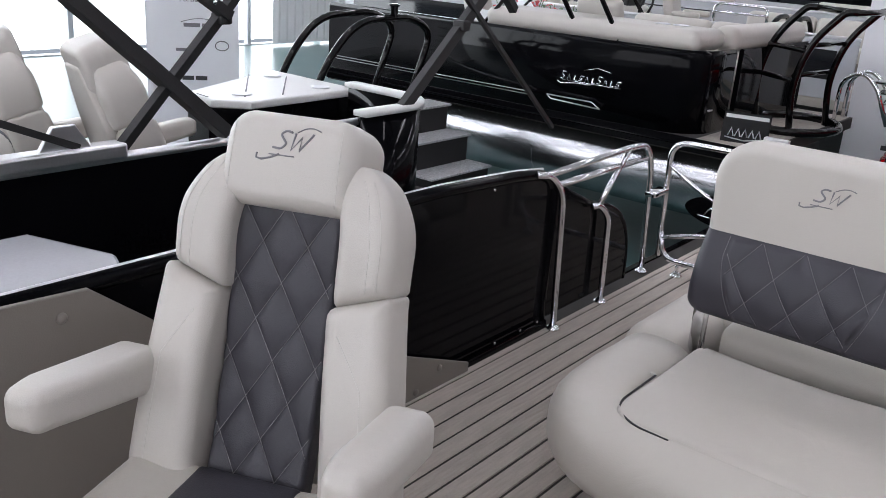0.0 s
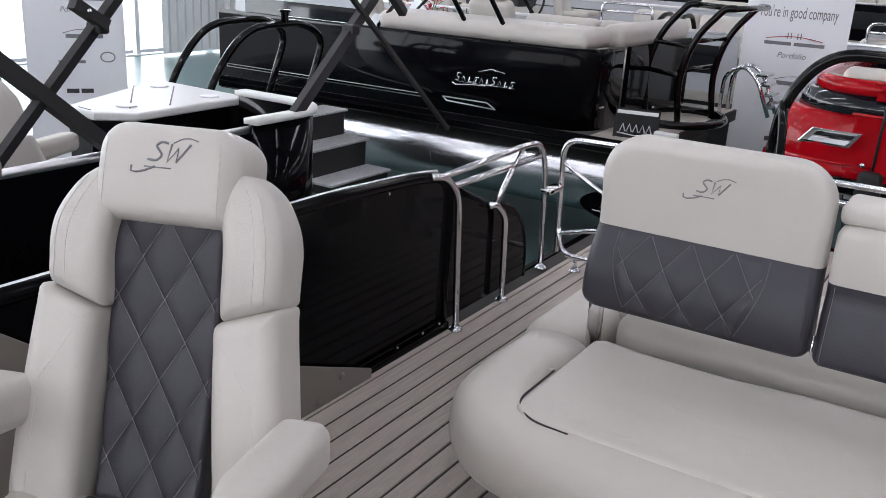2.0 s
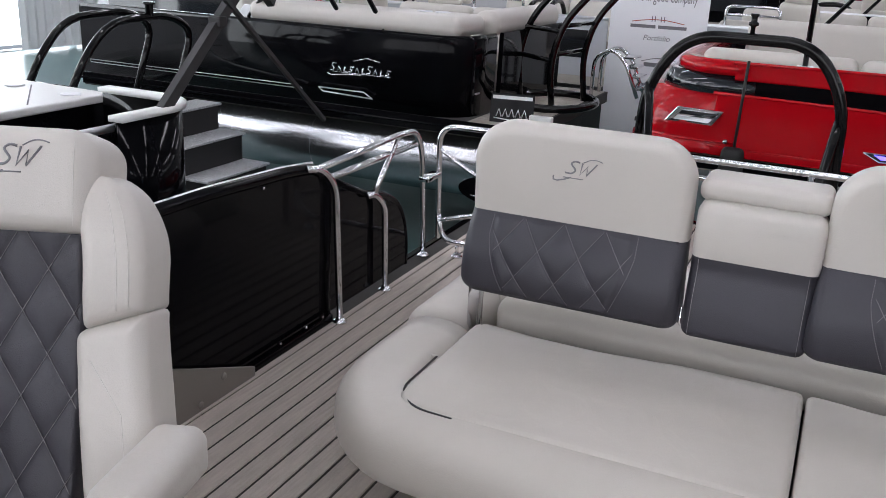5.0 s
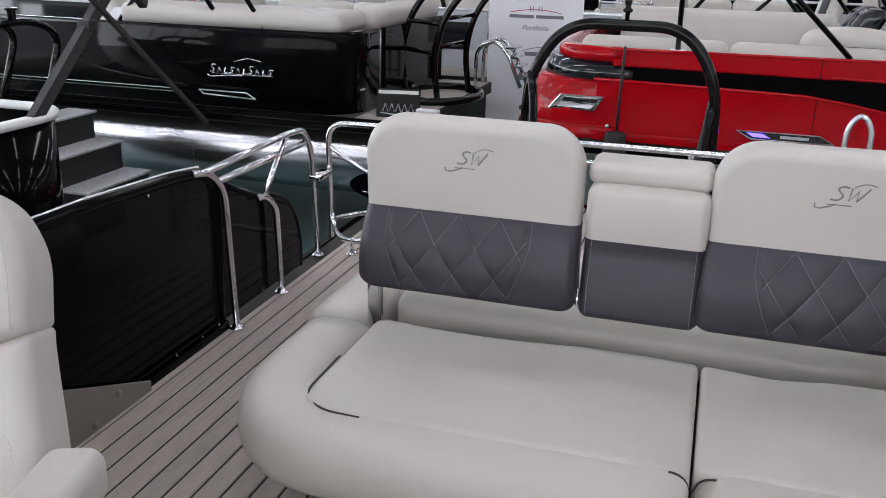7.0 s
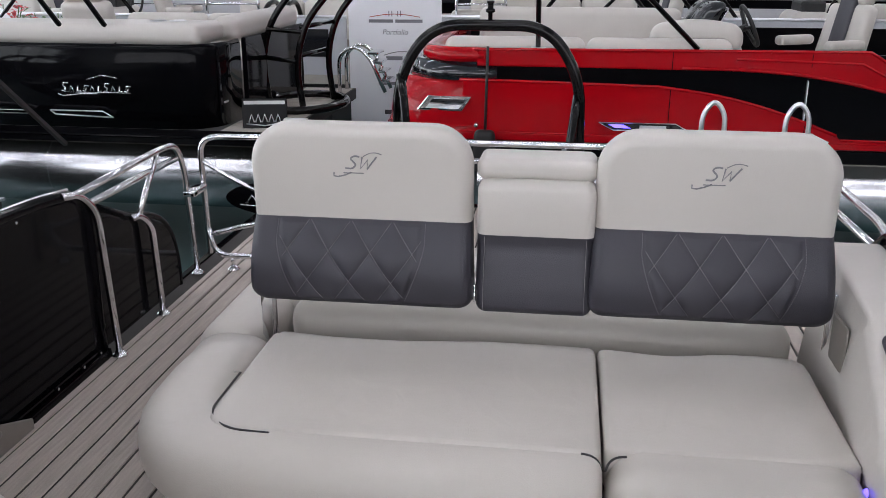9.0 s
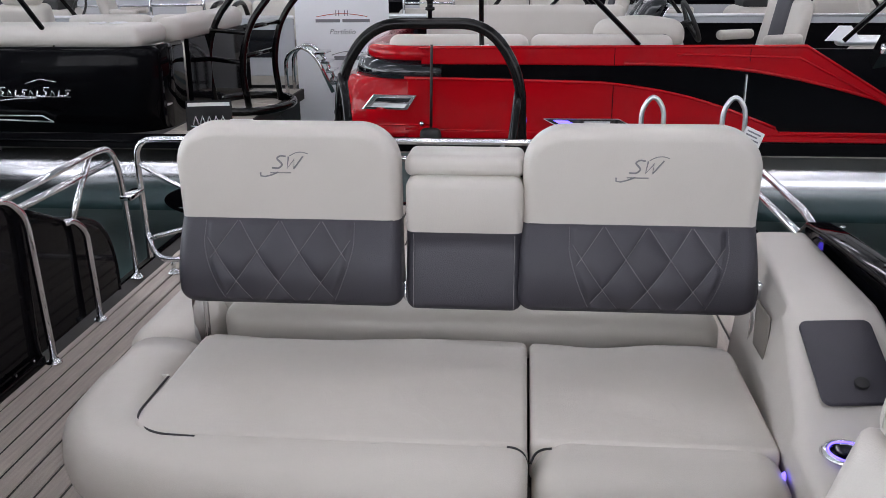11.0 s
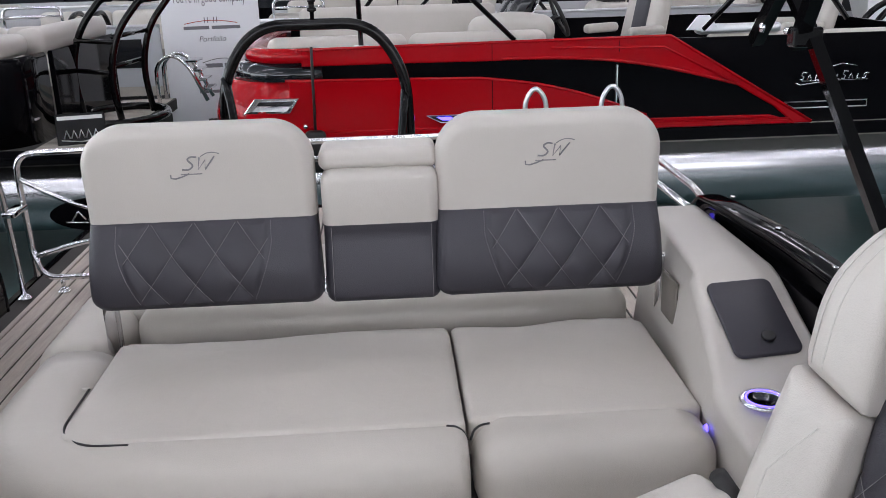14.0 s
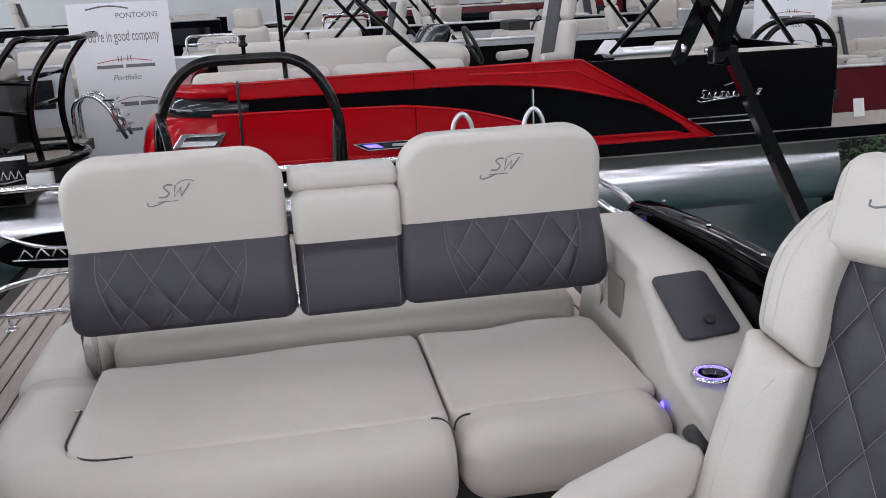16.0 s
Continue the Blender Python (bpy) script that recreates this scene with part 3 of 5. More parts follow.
part("tab", box(-0.712, -0.692, 1.488, 1.494, 0.388, 0.396, 0.002), THREAD_PALE, lounge, "pale cut edge of the piping", False)
part("rear_roll", rbox(1.50, 0.20, 0.16, 0.06, 4, 12, lambda x, y, z: (x + 0.06, y + 1.995, z + 0.345)), CREAM_SEAT, lounge, "cream roll below the backrests")
part("rear_cushion", rbox(1.66, 0.62, 0.14, 0.04, 3, 10, lambda x, y, z: (x + 0.0, y + 2.42, z + 0.30)), CREAM_SEAT, lounge, "cream rear facing cushion")


def backrest(cx, label, w=0.625, shift=0.0):
    """A backrest with pale upper and dark quilted lower part, hinged on the bench."""
    h, d, z0, y0 = 0.535, 0.105, 0.735, 1.862
    def edge(z):
        return 0.205 - 0.55 * max(0, (-z - 0.06)) ** 1.3
    def front(x, z):
        return -0.018 * (z / 0.26) if z > 0 else -0.060 * math.sin(min(1.0, -z / 0.27) * 2.45)
    def quilt(x, z):
        if z > -0.006 or z < -0.245:
            return 0.0
        x -= shift
        a, b = (x / 0.118 + z / 0.178), (x / 0.118 - z / 0.178)
        k = abs(math.sin(math.pi * a) * math.sin(math.pi * b)) ** 0.4
        fade = max(0.0, min(1.0, (edge(z) - abs(x)) / 0.012))
        return -0.0135 * k * fade + 0.003 * fade
    def warp(x, y, z):
        x2, z2 = x, z
        wide = 1.0 + 0.035 * max(0, -z2 / 0.27)
        off = front(x2, z2) * (1.0 if y < 0 else 0.45)
        if y < -d / 2 + 0.004:
            off += quilt(x2, z2)
        off += 0.0012 * noise.noise((x2 * 14 + cx * 9, z2 * 14, y * 5))
        return (cx + x2 * wide, y0 + y + off - 0.01, z0 + (z2 if z2 > 0 else z2 * 0.93))
    up = part("backrest", pad(w, d, h, 0.036, 0.115, 0.05, (36, 4, 36), warp, lambda p: p.z > 0, (0.0,)), CREAM, lounge, label)
    part("lower_cover", pad(w, d, h, 0.036, 0.115, 0.05, (110, 4, 90), warp, lambda p: p.z <= 0, (0.0,)), CHARCOAL, up, "charcoal quilted lower half")
    def on(x, z, lift=0.0008):
        p = Vector(warp(x, -d / 2, z))
        return (p.x, p.y - lift, p.z)
    def inside(x, z):
        return -0.24 <= z <= -0.004 and abs(x - shift) <= edge(z) - 0.002
    lines = []
    for k in range(-4, 5):
        for sgn in (1, -1):
            run = []
            for s in range(61):
                z = -0.24 * s / 60
                x = shift + 0.118 * (k - sgn * z / 0.178)
                if inside(x, z):
                    run.append(on(x, z, 0.0044))
                elif len(run) > 1:
                    lines.append(run)
                    run = []
            if len(run) > 1:
                lines.append(run)
    tagged(part("diamond_stitching", join(*[tube(r, 0.0009, 4) for r in lines]), THREAD, up, "pale diamond stitching"), kind="stuff")
    for sg in (-1, 1):
        for k in range(34):
            z = -0.006 - 0.0068 * k
            part("stitch", tube([on(shift + sg * (edge(z) + 0.006), z, 0.0006), on(shift + sg * (edge(z - 0.004) + 0.006), z - 0.0042, 0.0006)], 0.0011, 4), THREAD, up)
    part("seam_piping", tube([on(-w / 2 + 0.02 + (w - 0.04) * k / 20, 0.0, -0.001) for k in range(21)], 0.0022, 5), CHARCOAL, up)
    part("emblem", swoosh(lambda u, v: on(u + v * 0.25 - 0.002, v + 0.165, 0.0002), 0.125, 0.085), LOGO, up, "grey embroidered emblem strokes")


backrest(-0.43, "cream and charcoal quilted flip backrest beside the walkway", 0.628, -0.025)
backrest(0.537, "cream and charcoal quilted flip backrest beside the armrest", 0.632, 0.025)

def midwarp(x, y, z):
    return (0.062 + x, 1.848 + y - (0.035 * math.sin(min(1, -z / 0.19) * 1.8) if z < 0 else 0.012 * math.sin(z * 14)), 0.672 + z)
mid = part("centre_armrest", pad(0.325, 0.10, 0.38, 0.03, 0.035, 0.03, (16, 4, 20), midwarp, lambda p: p.z > 0.035, (0.035,)), CREAM, lounge, "narrow cream and charcoal folding armrest pad")
part("lower_cover", pad(0.325, 0.10, 0.38, 0.03, 0.035, 0.03, (16, 4, 20), midwarp, lambda p: p.z <= 0.035, (0.035,)), CHARCOAL, mid, "charcoal vinyl lower half")
part("top_pad", rbox(0.33, 0.16, 0.06, 0.024, 4, 6, lambda x, y, z: (x + 0.06, y + 1.90, z + 0.885)), CREAM, mid, "cream top pad")
for s in (-1, 1):
    part("border_stitching", tube([Vector(midwarp(s * 0.14, -0.05, 0.03 - 0.21 * k / 10)) + Vector((0, -0.0008, 0)) for k in range(11)], 0.0011, 4), THREAD, mid)

frame_t = part("flip_frame", box(-0.75, 0.88, 1.86, 1.90, 0.50, 0.512, 0.003), CHROME, lounge, "flat polished steel flip frame")
for x in (-0.104, 0.228):
    part("upright", tube(fillet([(x, 1.79, 0.56), (x, 1.785, 0.512), (x + (0.02 if x < 0 else -0.02), 1.79, 0.507)], 0.01), 0.006, 8), CHROME, frame_t)
for x in (-0.735, 0.895):
    part("arm", box(x - 0.018, x + 0.018, 1.84, 1.885, 0.33, 0.56, 0.004), CHROME, frame_t)

# starboard console arm with lid and cup holder
console = thing("side_console", "cream vinyl side console sloping down to a cup holder", "console")
prof = [(0.93, 0.0), (2.16, 0.0), (2.16, 0.60), (2.13, 0.625), (1.55, 0.625), (1.50, 0.615), (1.20, 0.495), (1.14, 0.475), (0.96, 0.45), (0.93, 0.42)]
cb = slab(prof, 0.225, lambda u, v, w: (0.865 + w + ((-0.07 * min(1, (1.5 - u) / 0.4) if u < 1.5 else max(0.0, u - 1.6) * 0.12) if v > 0.3 else 0.0) * (1 - w / 0.225), u, v), 0.022, 4)
auto(part("body", cb, CREAM, console), 50)
lid_n = Vector((0, -0.12, 0.30)).normalized()
def on_slope(u, v, lift):
    # u across, v up the slope, from the lid's middle
    s = Vector((0, 0.30, 0.12)).normalized()
    p = Vector((0.958, 1.35, 0.5565)) + Vector((1, 0.12, 0)) * u + s * v + lid_n * lift
    return p
lid = part("lid", slab(round_rect(0.17, 0.255, 0.022), 0.012, lambda u, v, w: on_slope(u, v, w), 0.004, 3), CHARCOAL, console, "dark grey hinged lid")
auto(lid)
part("latch", join(slab([(0.017 * math.cos(a) + 0.01, 0.017 * math.sin(a) - 0.075) for a in [2 * math.pi * k / 20 for k in range(20)]], 0.008, lambda u, v, w: on_slope(u, v, 0.012 + w), 0.002)), MATTBLACK, lid, "round black latch", False)
cup = part("cup_holder", lathe([(0.030, -0.07), (0.036, 0.0), (0.040, 0.006), (0.052, 0.006), (0.056, 0.0), (0.050, -0.004)], 32, (0.888, 1.09, 0.474), False), CHROME, console, "polished cup holder rim")
# no open well here: a flat black disc carries its shade
part("well_shade_disc", lathe([(0.001, -0.0005), (0.038, 0.0)], 28, (0.888, 1.09, 0.4755)), BLACK, cup, "flat black disc standing for the shaded cup well")
part("light_ring", tube([(0.888 + 0.0395 * math.cos(a), 1.09 + 0.0395 * math.sin(a), 0.480) for a in [2 * math.pi * k / 32 for k in range(32)]], 0.0022, 6, True), BLUELED, cup, "glowing blue light ring")
part("courtesy_light", lathe([(0.001, 0.006), (0.008, 0.005), (0.010, 0)], 12), BLUELED, console, "glowing blue courtesy light").matrix_world = pose(0.799, 1.180, 0.362, 0, -90, 0)
part("pivot_plate", box(0.855, 0.864, 1.62, 1.75, 0.42, 0.55, 0.006), BEIGE, console)


# ---------------------------------------------------------------- captain chairs
def captain_chair(label, lean=17.0, tilt=0.080, arm_z=0.600, arms=(0.305, 0.305), waist=0.41, reach=-0.135):
    t = thing("captain_chair", label, "captain chair", "captain chairs")
    R = pose(0, 0, 0.40, -lean)
    def back(fn):
        def f(x, y, z):
            return R @ Vector(fn(x, y, z))
        return f
    DX, DZ_ = 0.108, 0.160
    def quilt(x, z):
        a, b = x / DX + (z - 0.10) / DZ_, x / DX - (z - 0.10) / DZ_
        return -0.010 * abs(math.sin(math.pi * a) * math.sin(math.pi * b)) ** 0.4
    def panel(x, y, z):
        zz = z + 0.27
        off = quilt(x, zz) if y < -0.02 else 0
        return (x * (0.84 + 0.14 * zz) - 0.012 * zz, y + 0.032 + off + 0.016 * math.sin(zz * 5.5), zz)
    centre = part("centre_panel", rbox(0.255, 0.06, 0.62, 0.012, 2, (60, 3, 130), back(panel)), CHARCOAL, t, "charcoal diamond quilted centre panel")
    lines = []
    for k in range(-6, 7):
        for sg in (1, -1):
            run = []
            for s in range(91):
                z = 0.57 * s / 90
                x = DX * (k - sg * (z - 0.10) / DZ_)
                if abs(x) < 0.122:
                    p = panel(x, -0.03, z - 0.27)
                    run.append(R @ Vector((p[0], p[1] - 0.0038, p[2])))
                elif len(run) > 1:
                    lines.append(run)
                    run = []
            if len(run) > 1:
                lines.append(run)
    tagged(part("diamond_stitching", join(*[tube(r, 0.0009, 4) for r in lines]), THREAD, centre, "pale diamond stitching"), kind="stuff")
    def head(x, y, z):
        wrap = 1.6 * max(0, abs(x) - 0.105) ** 1.5 if y < 0 else 0
        side = 1.0 + (0.55 * max(0.0, y + 0.02) if y > -0.02 else 0.0)
        crest = -0.10 * max(0.0, y) * max(0.0, z + 0.02) / 0.1
        return (x * (1 + 0.18 * (0.1 - z)) * side - 0.008, y * 1.15 + 0.055 + wrap - 0.016 * math.cos(z * 9), z + 0.662 + crest)
    hd = part("headrest", pad(0.285, 0.16, 0.190, 0.034, 0.058, 0.016, (22, 7, 16), back(head)), CREAM, t, "cream headrest with embroidered emblem")
    part("emblem", swoosh(lambda u, v: back(head)(u + v * 0.25 + 0.004, -0.0803, v + 0.040), 0.115, 0.085), LOGO, hd, "grey embroidered emblem strokes")
    for sg in (-1, 1):
        part("headrest_stitching", tube([back(head)(sg * 0.112, -0.0803, -0.080 + 0.0150 * k) for k in range(11)], 0.0009, 4), THREAD_PALE, hd)
        WH = 0.675 - waist
        WZ = waist + WH / 2
        def upper(x, y, z, sg=sg):
            # narrows towards the head, swells over the waist, and tucks in where it meets the bolster
            t01 = (z + 0.5 * WH) / WH
            bulge = 0.013 * math.sin(math.pi * min(1, t01 * 1.1)) if y < 0 else 0
            inward = -0.050 * max(0.0, (t01 - 0.35) / 0.65) ** 2.0
            thin = 1 - 0.30 * max(0.0, (t01 - 0.55) / 0.45) ** 2
            tuck = 0.012 * max(0.0, 1 - t01 / 0.12) ** 2
            slope = 0.34 * x * max(0.0, 1 - t01 / 0.6)
            crease = 0.0025 * noise.noise((x * 30, z * 26, sg * 3.0)) * max(0.0, 1 - t01 / 0.5)
            return (sg * (0.182 if sg > 0 else 0.170) + sg * (x * thin + inward), y * (1 - 0.25 * max(0, (t01 - 0.6) / 0.4)) + 0.035 - bulge + tuck + crease, z + slope + WZ)
        wing = part("side_wing", pad(0.118, 0.165, WH, 0.034, 0.045, 0.015, (12, 6, 20), back(upper)), CREAM, t, "padded cream side wing")
        for o in (0.0, 0.022):
            part("wing_stitching", tube([back(upper)(0.012 + o, -0.0828, z) for z in [-0.42 * WH + 0.068 * WH * k for k in range(13)]], 0.0009, 4), THREAD_PALE, wing)
        BH = waist + 0.045
        BZ = waist + 0.004 - BH / 2
        def lower(x, y, z, sg=sg):
            t01 = (z + 0.5 * BH) / BH
            low = max(0, 0.20 - z)
            bulge = 0.012 * math.sin(math.pi * t01) if y < 0 else 0
            slope = 0.34 * x * max(0.0, (t01 - 0.45) / 0.55)
            foot_in = 0.020 * max(0.0, 1 - t01 / 0.15) ** 2
            crease = 0.003 * noise.noise((x * 25 + 7, z * 22, sg * 2.0)) * max(0.0, (t01 - 0.6) / 0.4)
            return (sg * (0.181 + x * (1.0 + 0.30 * low) + (0.118 if sg > 0 else 0.045) * low - foot_in), y + 0.03 - bulge + crease, z + slope + BZ)
        bol = part("side_bolster", pad(0.128, 0.17, BH, 0.036, 0.015, 0.03, (12, 6, 22), back(lower)), CREAM, t, "cream side bolster")
        part("bolster_stitching", tube([back(lower)(0.02 - 0.05 * max(0, k - 9) / 4, -0.0853, z) for k, z in [(k, -0.17 + 0.026 * k) for k in range(14)]], 0.0009, 4), THREAD_PALE, bol)
        def arm(x, y, z, sg=sg):
            s = (y + 0.19) / 0.38
            tip = 1 - 0.35 * max(0, 0.25 - s) / 0.25
            return (sg * (arms[0 if sg < 0 else 1] + x * tip), y + reach, z * (0.85 + 0.3 * s) + arm_z - (0.016 if sg > 0 and tilt else 0.0) + tilt * (1 - s) - 0.05 * max(0, 0.2 - s))
        part("armrest", rbox(0.105, 0.36, 0.095, 0.030, 4, (6, 12, 6), arm), CREAM, t, "cream padded armrest")
        part("arm_bracket", tube(fillet([(sg * 0.29, 0.0, 0.60), (sg * 0.26, 0.06, 0.50), (sg * 0.22, 0.07, 0.40)], 0.05), 0.016, 8), MATTBLACK, t)
    part("back_shell", rbox(0.38, 0.05, 0.68, 0.024, 3, 6, back(lambda x, y, z: (x * (1 - 0.55 * max(0.0, (z - 0.05) / 0.29) ** 1.5), y + 0.115, z + 0.34))), CREAM, t, "cream back shell")
    def seat(x, y, z):
        return (x, y - 0.24, z + 0.36 + (0.03 * (abs(x) / 0.27) ** 2 if z > 0 else 0))
    part("seat_cushion", rbox(0.53, 0.52, 0.13, 0.05, 4, 10, seat), CREAM_SEAT, t, "cream seat cushion")
    part("seat_panel", rbox(0.23, 0.47, 0.03, 0.012, 2, 10, lambda x, y, z: (x, y - 0.24, z + 0.418)), CHARCOAL, t, "charcoal seat panel")
    part("pedestal", lathe([(0.17, 0), (0.17, 0.012), (0.06, 0.03), (0.045, 0.06), (0.045, 0.28), (0.12, 0.30)], 24, (0, -0.2, 0)), SATIN, t, "satin pedestal")
    return t


c1 = captain_chair("high-backed cream captain chair with charcoal quilted centre", arms=(0.272, 0.315))
c1.matrix_world = pose(-1.058, 0.404, -0.012, 0, 0, 22)
c2 = captain_chair("cream helm chair with quilted centre, swivelled aside", 18.5, 0.0, 0.526, waist=0.385, reach=-0.16)
c2.matrix_world = pose(0.735, 0.365, 0, 0, 0, -64)

# ---------------------------------------------------------------- neighbouring boats
def log_tube(x0, x1, y, z, r, boat):
    prof = [(0.02, 0), (r * 0.8, 0.10), (r, 0.25), (r, (x1 - x0) * 0.5), (r + 0.004, (x1 - x0) * 0.5), (r + 0.004, (x1 - x0) * 0.5 + 0.02), (r, (x1 - x0) * 0.5 + 0.02), (r, x1 - x0 - 0.02), (r * 0.98, x1 - x0)]
    ob = part("pontoon_tube", lathe(prof, 40), ALU, boat, "brushed aluminium pontoon tube")
    auto(ob, 40)
    ob.matrix_world = Matrix.Translation((x0, y, z)) @ Matrix.Rotation(radians(90), 4, "Y")
    return ob


def sofa(name, x0, x1, y, facing, label, z=0.17, height=0.66, depth=0.62, count=0):
    """A low cream boat sofa along x; facing +1 looks to +y, -1 to -y."""
    t = thing(name, label, "boat sofa", "cream boat sofas")
    w = x1 - x0
    part("base", box(x0, x1, y - depth / 2, y + depth / 2, z, z + 0.25, 0.02), BEIGE, t, smooth=False)
    n = count or max(1, round(w / 0.85))
    for k in range(n):
        part("seat_cushion", rbox(w / n - 0.01, depth, 0.15, 0.05, 3, 4, lambda a, b, c, k=k: (a + x0 + w * (k + 0.5) / n, b + y, c + z + 0.32)), CREAM_SEAT, t)
        part("back_cushion", rbox(w / n - 0.01, 0.18, height - 0.26, 0.07, 3, 4, lambda a, b, c, k=k: (a + x0 + w * (k + 0.5) / n, b + y - facing * (depth / 2 - 0.02 + 0.10 * (c + 0.1)), c + z + height / 2 + 0.13)), CREAM, t)
    return t


def far_chair(x, y, z, turn, dark, label):
    t = thing("helm_chair", label, "captain chair", "far captain chairs")
    part("seat", rbox(0.5, 0.5, 0.14, 0.05, 3, 4, lambda a, b, c: (a, b - 0.2, c + 0.38)), CREAM_SEAT, t)
    R = pose(0, 0, 0.42, -14)
    part("backrest", rbox(0.46, 0.14, 0.50, 0.055, 3, 6, lambda a, b, c: R @ Vector((a * (1 - 0.15 * (c + 0.1)), b + 0.05, c + 0.25))), CREAM, t)
    part("headrest", rbox(0.34, 0.13, 0.22, 0.05, 3, 5, lambda a, b, c: R @ Vector((a, b + 0.04, c + 0.60))), CREAM, t)
    if dark:
        part("centre_panel", rbox(0.17, 0.05, 0.62, 0.02, 2, 4, lambda a, b, c: R @ Vector((a, b - 0.012, c + 0.37))), CHARCOAL, t, "charcoal centre panel")
    for sg in (-1, 1):
        part("armrest", rbox(0.09, 0.36, 0.08, 0.035, 3, 4, lambda a, b, c: (a + sg * 0.28, b - 0.15, c + 0.60)), CREAM, t)
    part("pedestal", lathe([(0.15, 0), (0.15, 0.012), (0.05, 0.03), (0.05, 0.33)], 18), SATIN, t)
    t.matrix_world = pose(x, y, z, 0, 0, turn)
    return t


BY, DZ, TOPZ = 5.75, 0.17, 0.81


def wave_badge(place, w, parent, mat_):
    """A flowing silver badge: leaning strokes over a long tail."""
    bms = []
    for k in range(10):
        u = -0.44 + 0.092 * k
        h = 0.085 if k in (0, 6) else 0.055
        lean = 0.03
        if k % 3 == 0:
            pts = [(u + lean + 0.05, h - 0.075), (u + lean, h - 0.07), (u + 0.012, h - 0.11), (u + 0.045, -0.045), (u + 0.03, -0.085), (u - 0.01, -0.08)]
        elif k % 3 == 1:
            pts = [(u, -0.085), (u + lean, h - 0.075), (u + 0.055, -0.085)]
        else:
            pts = [(u + lean, h - 0.075), (u + 0.01, -0.085), (u + 0.06, -0.085)]
        bms.append(tube([place(a * w, b * w) for a, b in pts], w * 0.012, 5))
    bms.append(tube([place(-0.42 * w, -0.10 * w), place(0.46 * w, -0.10 * w)], w * 0.006, 5))
    bms.append(tube([place(-0.5 * w, -0.12 * w), place(-0.44 * w, -0.15 * w), place(-0.2 * w, -0.12 * w), place(0.02 * w, -0.115 * w)], w * 0.010, 5))
    bms.append(tube([place(-0.1 * w, 0.06 * w), place(0.1 * w, 0.115 * w), place(0.3 * w, 0.08 * w)], w * 0.008, 5))
    part("badge", join(*bms), mat_, parent, "silver flowing badge")


# black boat
bb = thing("black_pontoon_boat", "gloss black pontoon boat beside the aisle", "pontoon boat")
part("deck", box(-6.3, -1.95, BY, 8.2, DZ - 0.10, DZ), SEAM, bb, "deck base", False)
part("deck_trim", join(box(-6.3, -1.95, BY - 0.03, BY - 0.004, DZ - 0.085, DZ + 0.02, 0.006), tube([(-6.3, BY - 0.035, DZ - 0.03), (-1.95, BY - 0.035, DZ - 0.03)], 0.012)), BLACK, bb, "black rub rail", False)
round_corner = [(-6.3, BY + 0.03), (-2.75, BY + 0.03)] + [(-2.75 + 0.28 * math.sin(a), BY + 0.31 - 0.28 * math.cos(a)) for a in [radians(15 * k) for k in range(1, 7)]] + [(-2.47, 6.35)]
part("side_wall", sweep(round_corner, [(0, DZ + 0.02), (-0.03, DZ + 0.02), (-0.035, TOPZ - 0.03), (-0.02, TOPZ), (0.01, TOPZ), (0, TOPZ - 0.03)]), BLACK, bb, "curved black side wall")
part("stern_wall", join(box(-2.50, -2.46, 6.55, 8.15, DZ + 0.01, TOPZ - 0.01, 0.004)), BLACK, bb, smooth=False)
pp = lambda u, v: (-3.355 + u, BY - 0.010, 0.515 + v)
wave_badge(pp, 0.60, bb, CHROME)
part("accent_strip", tube([(u, BY - 0.008, v) for u, v in ((-3.74, 0.315), (-3.70, 0.285), (-3.24, 0.27), (-3.32, 0.315))], 0.006, 6, True), SATIN, bb, "silver outlined accent")
part("accent_strip", tube([(u, BY - 0.008, v) for u, v in ((-6.2, 0.31), (-3.95, 0.31), (-3.9, 0.285), (-6.2, 0.285))], 0.004, 6, True), SATIN, bb)
part("speaker", join(lathe([(0.02, 0.014), (0.085, 0.006), (0.09, 0.014), (0.105, 0.014), (0.11, 0.0)], 28)), MATTBLACK, bb, "round black speaker").matrix_world = pose(-2.465, 6.14, 0.63, 0, 90, 0)
part("speaker_panel", slab(round_rect(0.40, 0.58, 0.05), 0.012, lambda u, v, w: (-2.468 + w, 6.12 + u, 0.49 + v), 0.004), BLACK, bb, smooth=False)
part("foot_plate", box(-2.455, -2.44, 5.97, 6.3, 0.36, 0.375, 0.003), SATIN, bb)
for k in range(26):
    part("deck_plank", box(-2.44, -1.97, BY + 0.02 + k * 0.092, BY + 0.102 + k * 0.092, DZ, DZ + 0.006), PALEDECK, bb, smooth=False)
log_tube(-6.2, -1.6, BY + 0.36, DZ - 0.10 - 0.27, 0.29, bb)
sofa("boat_sofa", -4.2, -2.55, 7.75, -1, "cream vinyl boat sofa with rounded back cushions", DZ, 0.72)
pad = thing("sun_pad", "thick cream padded coaming cushion on the black boat", "cushion")
part("cushion", rbox(1.95, 0.55, 0.16, 0.07, 4, 8, lambda x, y, z: (x - 3.52, y + BY + 0.34, z + TOPZ + 0.06)), CREAM, pad)
part("cup_rim", lathe([(0.05, 0), (0.055, 0.008), (0.065, 0.004), (0.066, 0)], 20, (-3.0, BY + 0.40, TOPZ + 0.14)), SATIN, pad)
part("cup_rim", lathe([(0.05, 0), (0.055, 0.008), (0.065, 0.004), (0.066, 0)], 20, (-2.85, BY + 0.42, TOPZ + 0.14)), SATIN, pad)
